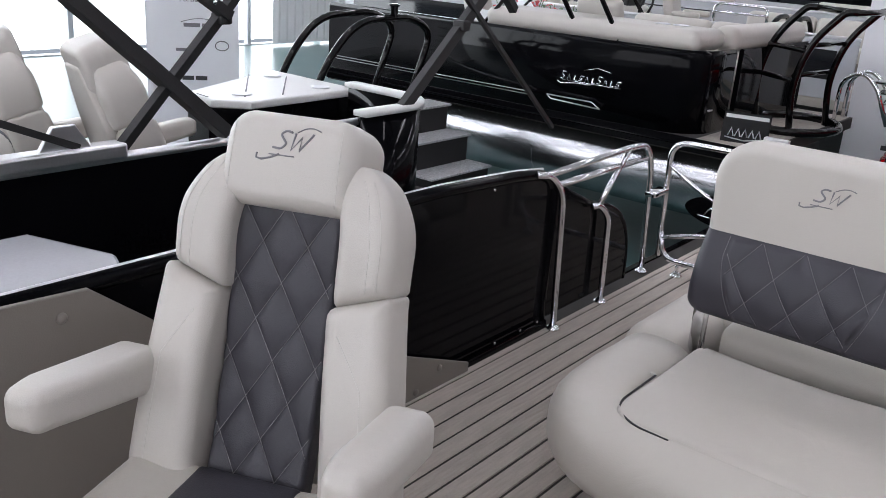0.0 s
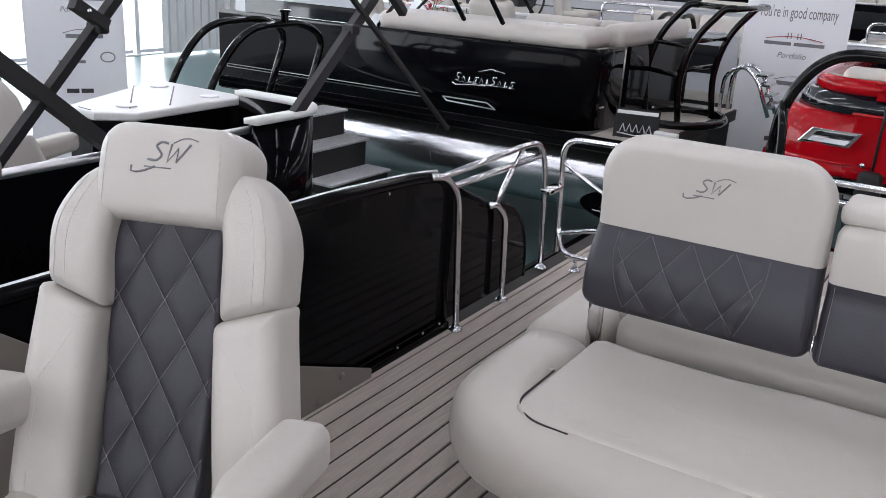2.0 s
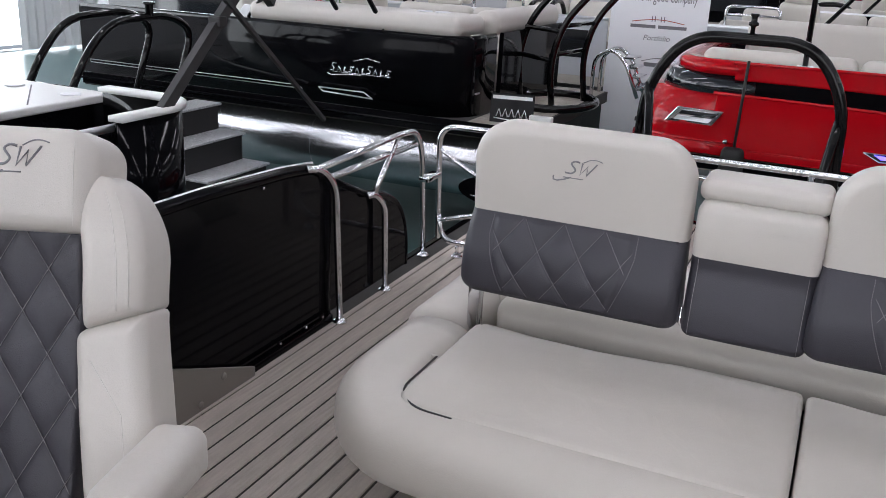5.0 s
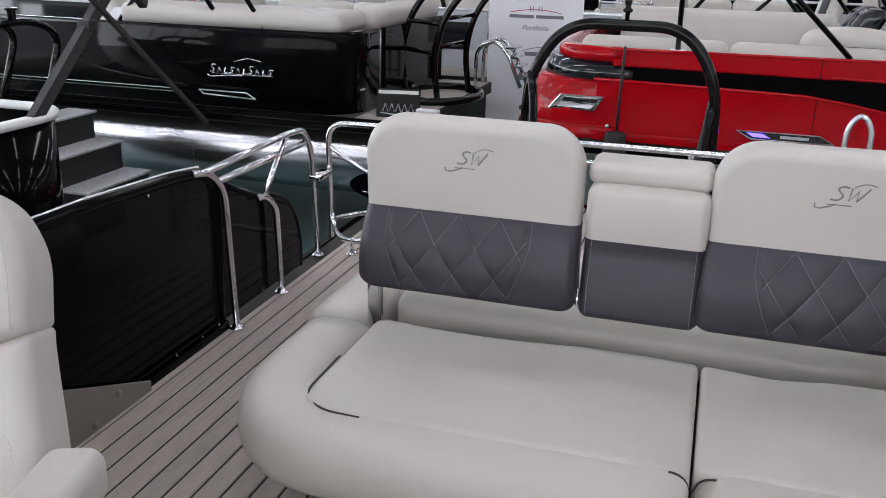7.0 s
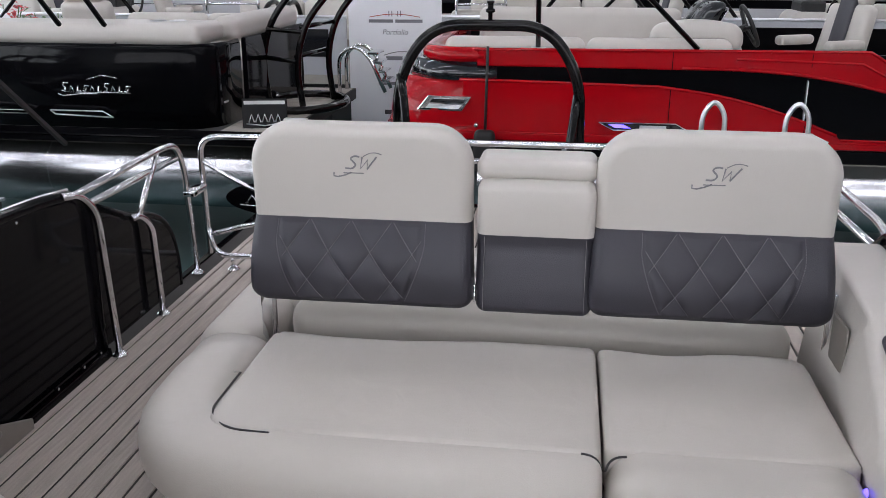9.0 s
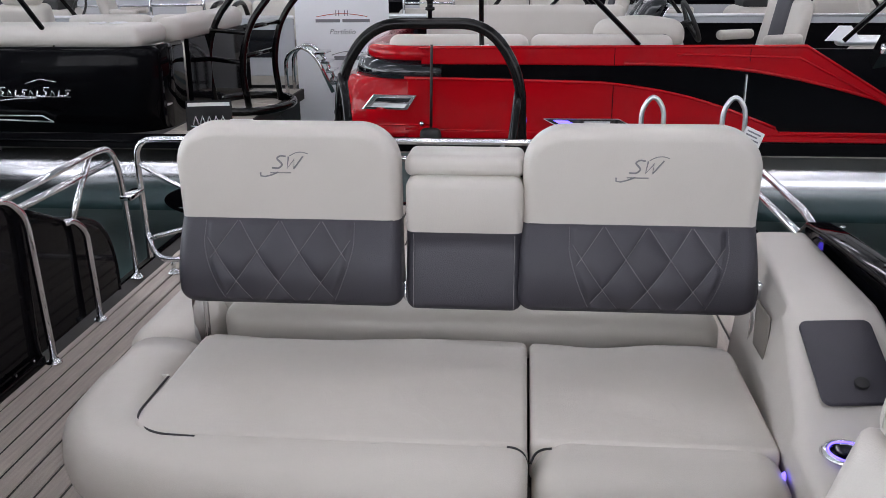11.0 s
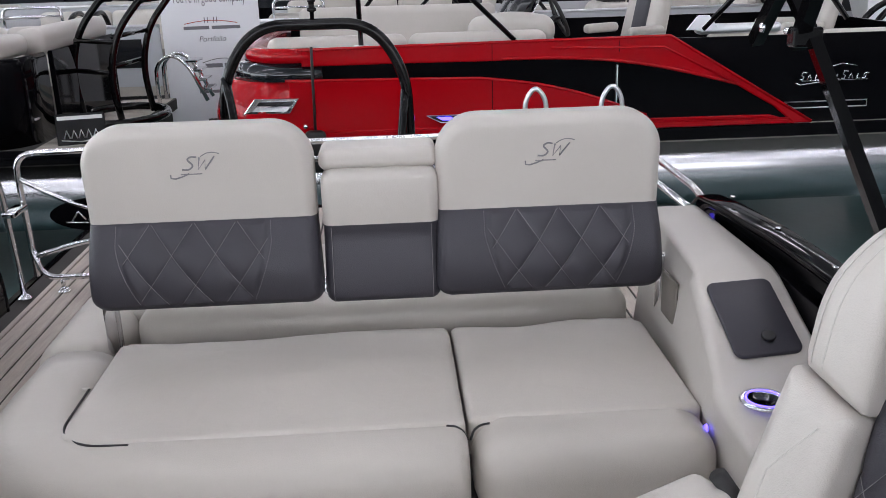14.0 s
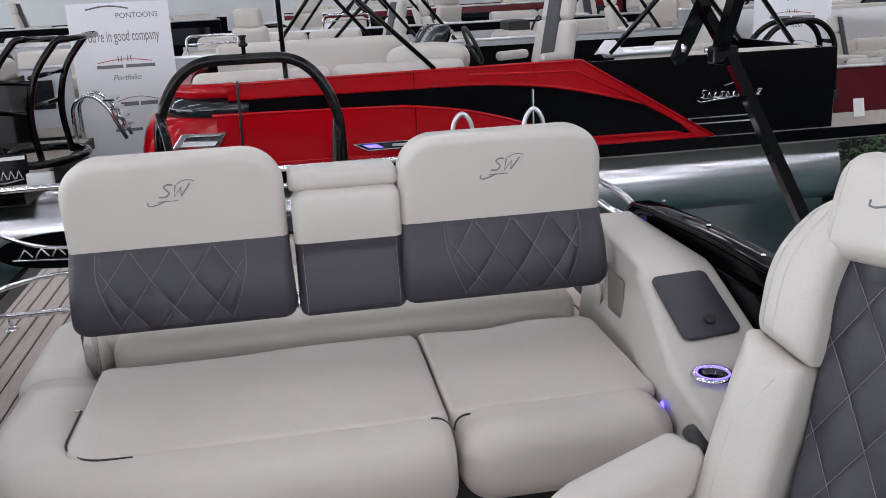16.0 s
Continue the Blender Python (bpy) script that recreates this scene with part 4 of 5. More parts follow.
part("coaming", rbox(0.22, 1.7, 0.20, 0.08, 4, 6, lambda x, y, z: (x - 2.58, y + 7.25, z + TOPZ + 0.06)), CREAM, pad, "cream rear coaming roll")
far_chair(-3.9, 6.9, DZ, 180, False, "cream helm chair aboard the black boat")
far_chair(-5.0, 6.6, DZ, 150, False, "cream helm chair aboard the black boat")
# swim tower of black tube
tower = thing("boarding_tower", "curved black tube boarding ladder tower", "ladder")
for (x, y) in ((-2.45, 7.05), (-2.06, 6.75), (-1.98, 7.45)):
    part("leg", tube(fillet([(x, y, DZ), (x - 0.05, y, DZ + 0.40), (x + 0.04, y + 0.02, DZ + 0.74), (x + 0.24, y + 0.06, DZ + 0.98), (x + 0.32, y + 0.08, DZ + 0.98)], 0.3), 0.028, 12), TUBEBLACK, tower)
for z0, o in ((0.42, -0.045), (0.66, 0.01)):
    part("rung", tube([(-2.45 + o, 7.05, DZ + z0), (-2.06 + o, 6.75, DZ + z0)], 0.02, 10), TUBEBLACK, tower)
    part("rung", tube([(-2.06 + o, 6.75, DZ + z0 + 0.04), (-1.98 + o, 7.45, DZ + z0 + 0.04)], 0.02, 10), TUBEBLACK, tower)
part("top_bar", tube([(-2.13, 7.13, DZ + 0.98), (-1.74, 6.83, DZ + 0.98), (-1.66, 7.53, DZ + 0.98)], 0.024, 10), TUBEBLACK, tower)
part("base_ring", tube([(-2.15 + 0.36 * math.cos(a), 7.08 + 0.48 * math.sin(a), DZ + 0.035) for a in [2 * math.pi * k / 28 for k in range(28)]], 0.035, 10, True), TUBEBLACK, tower)
lad = thing("boarding_ladder", "polished tube boarding ladder folded up on the stern", "ladder")
for yy in (8.12, 7.84):
    part("rail", tube(fillet([(-2.02, yy, DZ), (-2.02, yy, DZ + 0.36), (-1.86, yy, DZ + 0.46), (-1.72, yy, DZ + 0.34), (-1.58, yy, DZ + 0.02)], 0.13), 0.019, 12), CHROME, lad)
for k in range(4):
    x, z = -1.70 + 0.035 * k, DZ + 0.38 - 0.085 * k
    part("tread", box(x - 0.05, x + 0.06, 7.84, 8.12, z - 0.012, z + 0.012, 0.008), CHROME, lad, "flat polished tread", False)
sign = thing("display_sign", "small black printed display card on the stern deck", "sign")
S = pose(-2.14, 5.98, DZ, -8, 0, 12)
sb = part("board", box(-0.17, 0.17, -0.008, 0.008, 0.0, 0.23, 0.003), BLACK, sign, smooth=False)
wb = part("text_bar", box(-0.155, 0.155, -0.011, -0.008, 0.185, 0.212), WHITE, sb, "white line of small print", False)
eb = part("emblem", join(*[tube([(-0.12 + 0.05 * k, -0.011, 0.05), (-0.10 + 0.05 * k, -0.011, 0.11), (-0.08 + 0.05 * k, -0.011, 0.05)], 0.006, 5) for k in range(5)], tube([(-0.14, -0.011, 0.04), (0.0, -0.011, 0.025), (0.13, -0.011, 0.045)], 0.005, 5)), SATIN, sb, "silver emblem strokes")
sign.matrix_world = S
card = tagged(link_bm("brochure_holder", box(-1.98, -1.80, 5.93, 5.99, DZ, DZ + 0.09, 0.006), WHITE, False), "small white brochure holder on the deck", "holder")

# red boat
rb = thing("red_pontoon_boat", "gloss red and black pontoon boat beside the aisle", "pontoon boat")
part("deck", box(-0.95, 4.38, BY, 8.2, DZ - 0.10, DZ), PALEDECK, rb, "pale plank deck", False)
part("swim_deck", box(4.385, 5.55, BY + 0.0, 6.42, DZ - 0.10, DZ, 0.01), PALEDECK, rb, "pale swim deck beyond the wall", False)
tagged(link_bm("price_card", slab([(-0.05, 0), (0.05, 0), (0.05, 0.15), (-0.05, 0.15)], 0.004, lambda u, v, w: (4.72 + u, 6.15 + w + v * 0.25, DZ + v), 0.001), WHITE, False), "small white price card standing on the swim deck", "card")
part("deck_trim", box(-0.9, 5.55, BY - 0.03, BY - 0.004, DZ - 0.085, DZ + 0.005, 0.006), BLACK, rb, "black rub rail", False)
part("side_wall", box(-0.50, 4.22, BY + 0.03, BY + 0.06, DZ + 0.005, TOPZ, 0.004), BLACK, rb, "gloss black side wall", False)
part("stern_wall", box(4.19, 4.22, BY + 0.06, 8.1, DZ + 0.005, TOPZ - 0.01), BLACK, rb, smooth=False)
part("far_wall", box(-0.8, 4.22, 8.12, 8.15, DZ + 0.005, TOPZ), BLACK, rb, smooth=False)


def wall_shape(name, pts, out, material, label="", bev=0.012, n=0):
    return part(name, slab(pts, out, lambda u, v, w: (u, BY + 0.03 - w, v), bev, 3), material, rb, label, False)


def arc(a, b, bow, n=10):
    """Points from a to b, bowed upwards by bow."""
    return [(a[0] + (b[0] - a[0]) * k / n, a[1] + (b[1] - a[1]) * k / n + bow * math.sin(math.pi * k / n)) for k in range(n + 1)]


upper_sweep = arc((0.9, 0.695), (2.62, 0.46), 0.075, 14)
top_band = [(-0.50, 0.818), (0.5, 0.825), (2.10, 0.835), (3.20, 0.175), (3.05, 0.175)] + [(2.9, 0.30)] + upper_sweep[::-1] + [(0.2, 0.70), (-0.50, 0.70)]
wall_shape("red_top_band", top_band, 0.035, RED, "red sweeping upper band")
lower_sweep = arc((0.75, 0.585), (1.95, 0.28), 0.055, 12)
low_band = [(-0.60, 0.20), (3.08, 0.18), (2.86, 0.245), (1.98, 0.25)] + lower_sweep[::-1] + [(0.0, 0.60), (-0.60, 0.607)]
wall_shape("red_lower_band", low_band, 0.040, RED, "red lower band")
wall_shape("red_foot", [(-0.60, 0.185), (3.05, 0.178), (3.0, 0.215), (-0.60, 0.245)], 0.055, RED, bev=0.01)
part("ridge", tube([(u, BY - 0.004, v + 0.014) for u, v in upper_sweep], 0.011, 8), RED, rb, "raised red styling ridge")
part("ridge", tube([(1.25, BY - 0.006, 0.775), (2.06, BY - 0.006, 0.755), (2.62, BY - 0.006, 0.47)], 0.009, 8), RED, rb)
part("ridge", tube([(-0.52, BY - 0.004, 0.815), (0.5, BY - 0.004, 0.822), (2.10, BY - 0.004, 0.832), (3.18, BY - 0.004, 0.19)], 0.011, 8), RED, rb)
part("ridge", tube([(-0.62, BY - 0.008, 0.606), (0.0, BY - 0.008, 0.597)] + [(u, BY - 0.008, v - 0.004) for u, v in lower_sweep], 0.011, 8), RED, rb)
part("ridge", tube([(1.98, BY - 0.008, 0.245), (2.86, BY - 0.008, 0.240), (3.0, BY - 0.008, 0.20)], 0.008, 8), RED, rb)
part("ridge", tube([(-0.62, BY - 0.02, 0.245), (3.0, BY - 0.02, 0.218)], 0.007, 8), RED, rb)
for u in (0.83, 1.735):
    part("panel_joint", box(u, u + 0.005, BY - 0.0115, BY - 0.009, 0.25, 0.58 if u < 1 else 0.34), BLACK, rb, smooth=False)
    part("panel_joint", box(u, u + 0.005, BY - 0.0065, BY - 0.003, 0.70 if u < 1 else 0.73, 0.815), BLACK, rb, smooth=False)
# moulded stern pod sweeping round the corner
def stern_line(x_end, r, x_start=-0.45, n=10):
    """A level line from the side wall round the corner to the stern, at x_end."""
    cx_, cy_ = x_end + r, BY + 0.03 + r
    return [(x_start, BY + 0.03), (x_start - 0.08, BY + 0.03)] + [(cx_ - r * math.sin(a), cy_ - r * math.cos(a)) for a in [radians(90 * k / n) for k in range(n + 1)]] + [(x_end, cy_ + 0.4), (x_end, 8.0)]


def swell(s):
    return 0.30 + 0.70 * max(0.0, min(1.0, (s - 0.08) / 0.45))


part("stern_pod", sweep(stern_line(-1.06, 0.40), [(-0.06, 0.19), (0.15, 0.19), (0.16, 0.21), (0.155, 0.24), (0.125, 0.255), (0.125, 0.30), (0.122, 0.36), (0.11, 0.42), (0.09, 0.48), (0.06, 0.54), (0.04, 0.575), (0.02, 0.595), (-0.01, 0.605), (-0.06, 0.605)], True, swell), RED, rb, "moulded red stern pod")
part("pod_ridge", tube([(x - 0.132 * swell(k / 14) * (1 if k > 6 else k / 7), y - 0.132 * swell(k / 14) * (1 - min(1, max(0, k - 2) / 10)), 0.275) for k, (x, y) in enumerate(stern_line(-1.06, 0.40))], 0.007, 8), RED, rb)
part("stern_cap", sweep(stern_line(-0.90, 0.34), [(-0.08, 0.722), (0.0, 0.722), (0.025, 0.730), (0.036, 0.750), (0.036, 0.778), (0.026, 0.802), (0.0, 0.822), (-0.08, 0.825)], True), RED, rb, "red stern cap")
part("smoked_window", sweep(stern_line(-1.00, 0.40, -0.36), [(-0.05, 0.60), (0.040, 0.60), (0.022, 0.66), (-0.002, 0.724), (-0.05, 0.724)]), SCREEN, rb, "smoked dark wraparound glass")
lamp = part("side_lamp", slab([(-0.93, 0.385), (-0.845, 0.49), (-0.53, 0.49), (-0.60, 0.385)], 0.018, lambda u, v, w: (u, BY - 0.022 - w + max(0.0, -0.62 - u) * 0.12, v), 0.005), CHROME, rb, "chromed side lamp recess", False)
for k in range(2):
    part("lens", slab([(-0.865 + 0.03 * k, 0.402 + 0.040 * k), (-0.84 + 0.03 * k, 0.430 + 0.040 * k), (-0.60 + 0.03 * k, 0.430 + 0.040 * k), (-0.625 + 0.03 * k, 0.402 + 0.040 * k)], 0.006, lambda u, v, w: (u, BY - 0.041 - w + max(0.0, -0.62 - u) * 0.12, v)), SCREEN if k else SATIN, lamp, smooth=False)
part("button", lathe([(0.001, 0.014), (0.014, 0.012), (0.02, 0.0)], 16), CHROME, rb, "chrome button").matrix_world = pose(-0.50, BY - 0.012, 0.285, 90, 0, 0)
badge_shape = [(0.36, 0.332), (0.46, 0.281), (0.976, 0.283), (0.881, 0.333)]
bad = part("model_badge", slab(badge_shape, 0.008, lambda u, v, w: (u, BY - 0.026 - w, v), 0.002), SCREEN, rb, "dark model badge with bright rim", False)
part("rim", tube([(u, BY - 0.036, v) for u, v in badge_shape], 0.004, 5, True), SATIN, bad)
part("text_bar", box(0.64, 0.82, BY - 0.038, BY - 0.033, 0.307 - 0.010, 0.307 + 0.010), SATIN, bad, smooth=False)
part("blue_mark", slab([(0.425, 0.307 + 0.016), (0.47, 0.307 - 0.010), (0.58, 0.307 - 0.012), (0.53, 0.307 + 0.014)], 0.003, lambda u, v, w: (u, BY - 0.034 - w, v)), BLUELED, bad, "blue lit mark", False)
part("panel_joint", box(1.725, 1.733, BY - 0.004, BY + 0.03, 0.27, 0.64), SATIN, rb, smooth=False)
pp2 = lambda u, v: (3.33 + u, BY + 0.03 - 0.006, 0.53 + v)
wave_badge(pp2, 0.56, rb, CHROME)
part("accent_strip", tube([(u, BY + 0.022, v) for u, v in ((2.98, 0.325), (3.60, 0.325), (3.60, 0.28), (3.05, 0.28))], 0.005, 6, True), SATIN, rb, "silver outlined accent")
log_tube(-0.6, 4.36, BY + 0.36, DZ - 0.10 - 0.27, 0.29, rb)
part("log_fin", box(-0.6, 4.34, BY + 0.20, BY + 0.24, 0.0, 0.07), SATIN, rb, "aluminium deck bracket", False)
sofa("boat_sofa", -0.75, 1.25, 6.25, 1, "cream vinyl boat sofa aboard the red boat", DZ, 0.72)
sofa("boat_sofa", -0.72, 1.15, 7.85, -1, "long cream vinyl boat sofa aboard the red boat", DZ, 0.80, count=1)
sofa("boat_sofa", 2.4, 4.1, 6.2, 1, "cream vinyl bow sofa aboard the red boat", DZ, 0.66)
far_chair(2.25, 7.2, DZ, -62, True, "cream helm chair with charcoal stripe aboard the red boat")
far_chair(3.7, 7.1, DZ, -90, False, "cream bow seat aboard the red boat")
helm = thing("helm_console", "cream moulded helm console with black dash", "console")
part("body", rbox(0.65, 0.9, 0.62, 0.14, 4, 6, lambda x, y, z: (x * (1 - 0.35 * (z + 0.3)) + 1.22, y + 7.2, z + DZ + 0.35)), CREAM, helm)
part("dash", rbox(0.34, 0.62, 0.12, 0.045, 3, 5, lambda x, y, z: (x + 1.30, y + 7.18, z + DZ + 0.68 - 0.35 * x)), MATTBLACK, helm, "black instrument dash")
for yy in (6.98, 7.36):
    vis = part("instrument_visor", rbox(0.20, 0.30, 0.24, 0.07, 4, 6, lambda x, y, z, yy=yy: (x * (1 - 0.9 * max(0.0, z)) + 1.20 + 0.55 * z, y + yy, z + DZ + 0.80)), SCREEN, helm, "glossy black instrument visor")
    part("bezel", slab(round_rect(0.24, 0.15, 0.03), 0.008, lambda u, v, w, yy=yy: (1.308 + 0.55 * v + w, yy + u, DZ + 0.80 + v), 0.002), CHROME, vis, "bright instrument bezel", False)
part("arm_roll", rbox(0.70, 0.20, 0.20, 0.085, 4, 6, lambda x, y, z: (x + 1.10, y + 6.72, z + DZ + 0.60 + 0.10 * math.cos(x * 3))), CREAM, helm, "rolled cream console arm")
part("dark_inset", rbox(0.30, 0.012, 0.09, 0.005, 2, 4, lambda x, y, z: (x + 1.15, y + 6.615, z + DZ + 0.62)), CHARCOAL, helm, "charcoal vinyl inset")
wheel = part("steering_wheel", tube([(0.17 * math.cos(a), 0.17 * math.sin(a), 0) for a in [2 * math.pi * k / 24 for k in range(24)]], 0.018, 8, True), MATTBLACK, helm, "black steering wheel")
part("spoke", join(*[tube([(0, 0, -0.04), (0.165 * math.cos(a), 0.165 * math.sin(a), 0)], 0.014, 6) for a in (0.5, 2.6, 4.7)], tube([(0, 0, -0.12), (0, 0, -0.02)], 0.03, 10)), MATTBLACK, wheel)
wheel.matrix_world = pose(1.58, 7.2, DZ + 0.72, 0, 65, 0)
bim = thing("bimini_frame", "black tube canopy frame standing on the red boat", "canopy frame", "canopy frames")
part("strut", tube([(-0.08, BY + 0.05, 0.81), (-0.10, BY + 0.05, 2.1)], 0.018, 8), TUBEBLACK, bim)
part("strut", tube([(1.0, BY + 0.05, 0.83), (0.1, BY + 0.05, 1.7)], 0.018, 8), TUBEBLACK, bim)
part("mount", box(-0.13, -0.03, BY + 0.02, BY + 0.09, 0.81, 0.83, 0.004), SATIN, bim)
rail2 = thing("silver_rail", "bright aluminium folded canopy bar on the red boat side", "rail")
part("bar", rbox(0.62, 0.10, 0.07, 0.03, 3, 4, lambda x, y, z: (x + 2.62, y + BY + 0.10, z + 0.86)), SATIN, rail2)
line = thing("mooring_fender_strap", "black braided strap with rubber fender block", "fender")
part("strap", tube([(-0.42, BY - 0.05, 0.84), (-0.425, BY - 0.06, 0.55), (-0.43, BY - 0.06, 0.25)], 0.010, 8), RUBBER, line)
part("block", rbox(0.16, 0.10, 0.30, 0.04, 3, 4, lambda x, y, z: (x * (1 - 0.6 * max(0, z)) - 0.43, y + BY - 0.10, z + 0.12)), RUBBER, line)

# neighbour boat alongside to port
NX = -2.60
nb = thing("neighbour_pontoon_boat", "gloss black pontoon boat lying alongside", "pontoon boat")
part("deck", box(-5.0, NX + 0.03, -2.5, 3.9, -0.2, -0.12), SEAM, nb, "pale plank deck", False)
part("side_wall", box(NX - 0.03, NX, -2.5, 2.55, -0.12, 0.65, 0.004), BLACK, nb, smooth=False)
part("top_rail", tube([(NX - 0.015, -2.5, 0.655), (NX - 0.015, 1.2, 0.66), (NX - 0.015, 2.5, 0.655)], 0.02, 10), SATIN, nb, "bright aluminium top rail")
part("deck_trim", box(NX + 0.032, NX + 0.055, -2.5, 3.9, -0.22, -0.10, 0.005), BLACK, nb, smooth=False)
corner = [(NX, 2.3), (NX, 2.55)] + [(NX - 0.25 + 0.25 * math.cos(a), 2.60 + 0.25 * math.sin(a)) for a in [radians(15 * k) for k in range(0, 7)]] + [(-3.2, 2.85)]
part("stern_wall", sweep(corner[::-1], [(0, -0.12), (0.03, -0.12), (0.03, 0.68), (0, 0.68)]), BLACK, nb, "rounded black stern wall")
part("stern_cap", sweep(corner[::-1], [(-0.03, 0.685), (0.05, 0.685), (0.05, 0.71), (-0.03, 0.71)]), WHITE, nb, "white stern coaming")
part("canopy_bracket", slab([(0.72, 0.67), (1.12, 0.67), (1.0, 0.71), (0.94, 0.80), (0.86, 0.80), (0.80, 0.71)], 0.02, lambda u, v, w: (NX + 0.01 - w, u, v), 0.004), SATIN, nb, "bright canopy mounting bracket", False)
part("canopy_bar", box(NX - 0.05, NX + 0.03, -0.6, 1.12, 0.665, 0.72, 0.01), SATIN, nb, smooth=False)
for k in range(8):
    part("deck_plank", box(NX - 0.05 - 0.09 * k - 0.084, NX - 0.05 - 0.09 * k, 2.9, 3.85, -0.12, -0.114), PALEDECK, nb, smooth=False)
fr = thing("bimini_frame", "folded black tube canopy frame over the neighbour boat", "canopy frame", "canopy frames")
for a, b, r in (((NX, 1.56, 0.70), (NX, 0.72, 1.40), 0.038), ((NX, 1.11, 0.70), (NX, 1.85, 1.45), 0.026), ((NX, 2.50, 0.60), (NX, 3.45, 1.45), 0.036), ((NX, 0.95, 0.72), (NX, 0.25, 1.02), 0.018), ((NX + 0.02, 2.95, 1.25), (NX + 0.02, 3.95, 0.45), 0.016)):
    part("strut", tube([a, b], r * 0.95, 4), MATTBLACK, fr, smooth=False)
part("joint", box(NX - 0.03, NX + 0.04, 2.98, 3.04, 1.04, 1.09, 0.008), MATTBLACK, fr, smooth=False)
part("joint", box(NX - 0.03, NX + 0.04, 1.52, 1.57, 1.11, 1.15, 0.008), MATTBLACK, fr, smooth=False)
for a, b in (((NX + 0.03, 3.19, 1.335), (NX + 0.03, 3.42, 1.135)), ((NX + 0.03, 1.43, 1.22), (NX + 0.03, 1.56, 1.14))):
    part("folded_strut", tube([a, b], 0.028, 4), MATTBLACK, fr, smooth=False)
    part("bolt", lathe([(0.001, 0.008), (0.009, 0.006), (0.010, 0)], 12), CHROME, fr).matrix_world = pose(NX + 0.058, (a[1] * 2 + b[1]) / 3, (a[2] * 2 + b[2]) / 3, 0, 90, 0)
for x, y, z, a in ((-3.16, 1.62, -0.12, 166), (-3.50, 1.38, -0.12, 158)):
    tagged(copy_thing(c1, pose(x, y, z, 0, 0, a)), "cream captain chair aboard the neighbour boat")
ch = thing("padded_lounger", "cream and brown padded lounger behind the rail", "lounger")
part("pad", rbox(0.5, 0.4, 0.24, 0.1, 4, 6, lambda x, y, z: (x - 2.95, y + 0.62, z + 0.66)), CREAM, ch)
part("stripe", rbox(0.12, 0.42, 0.245, 0.1, 4, 6, lambda x, y, z: (x - 2.86, y + 0.62, z + 0.662)), CHARCOAL, ch, "dark stripe")
cool = thing("stern_console", "black stern console with white moulded top", "console")
top_out = [(-3.55, 2.08), (-3.36, 2.06), (-3.22, 2.19), (-3.24, 2.90), (-3.30, 2.95), (-3.93, 2.97)]
part("body", slab(top_out, 0.74, lambda u, v, w: (u, v, -0.12 + w)), BLACK, cool, smooth=False)
part("top", slab([(u * 1.0 + (0.02 if u > -3.5 else -0.02), v) for u, v in top_out], 0.04, lambda u, v, w: (u, v, 0.622 + w), 0.012, 3), WHITE, cool, "white moulded top", False)
for u, v in ((-3.38, 2.28), (-3.34, 2.78), (-3.75, 2.80)):
    part("fitting", lathe([(0.05, 0), (0.05, 0.006), (0.03, 0.008)], 16, (u, v, 0.662)), SATIN, cool)

for a, b in (((-3.32, 2.25), (-3.86, 2.72)), ((-3.27, 2.45), (-3.70, 2.86)), ((-3.50, 2.10), (-3.40, 2.09))):
    part("lid_line", tube([(*a, 0.6615), (*b, 0.6615)], 0.004, 6), INKGREY, cool, "grey lid joint")

# bow of a grey boat moored between
jet = thing("grey_bow_cover", "pale grey moulded bow deck outside the fence", "boat bow")
part("hull", slab([(-2.45, -0.9), (-1.75, -0.9), (-1.78, 0.35), (-1.98, 0.72), (-2.12, 0.78), (-2.45, 0.68)], 0.28, lambda u, v, w: (u, v, 0.24 + w), 0.03, 3), GREYGEL, jet, smooth=False)
part("support", box(-2.4, -1.85, -0.8, 0.2, HALL_Z, 0.24), MATTBLACK, jet, smooth=False)

# steps between the boats
st = thing("boarding_steps", "black boarding steps with diamond plate treads", "steps")
for xr, zt in ((-4.38, 0.17), (-4.15, -0.04), (-3.92, -0.26)):
    part("riser", box(xr - 0.26, xr - 0.02, 4.55, 5.28, HALL_Z, zt - 0.02, 0.004), MATTBLACK, st, smooth=False)
    part("tread", box(xr - 0.26, xr, 4.53, 5.30, zt - 0.018, zt, 0.003), TREAD, st, "diamond plate tread", False)

# double tow bar beside the steps
tw = thing("tow_bar", "double black tube tow bar beside the steps", "tow bar")
for o in (0.0, 0.40):
    part("arch", tube(fillet([(-4.70 - o, 3.92, 0.0), (-4.62 - o, 4.02, 0.48), (-4.6 - o, 4.34, 0.84), (-4.6 - o, 4.97, 0.86), (-4.6 - o, 5.24, 0.74), (-4.6 - o, 4.92, 0.0)], 0.22), 0.028, 12), TUBEBLACK, tw)
part("knob", lathe([(0.03, 0), (0.03, 0.08), (0.045, 0.085), (0.045, 0.1)], 14, (-4.6, 4.77, 0.86)), TUBEBLACK, tw)
part("cross_bar", tube([(-4.63, 4.00, 0.40), (-5.05, 4.00, 0.40)], 0.025, 10), TUBEBLACK, tw)
part("stand", box(-5.2, -4.72, 3.85, 5.0, HALL_Z, 0.0), MATTBLACK, tw, smooth=False)


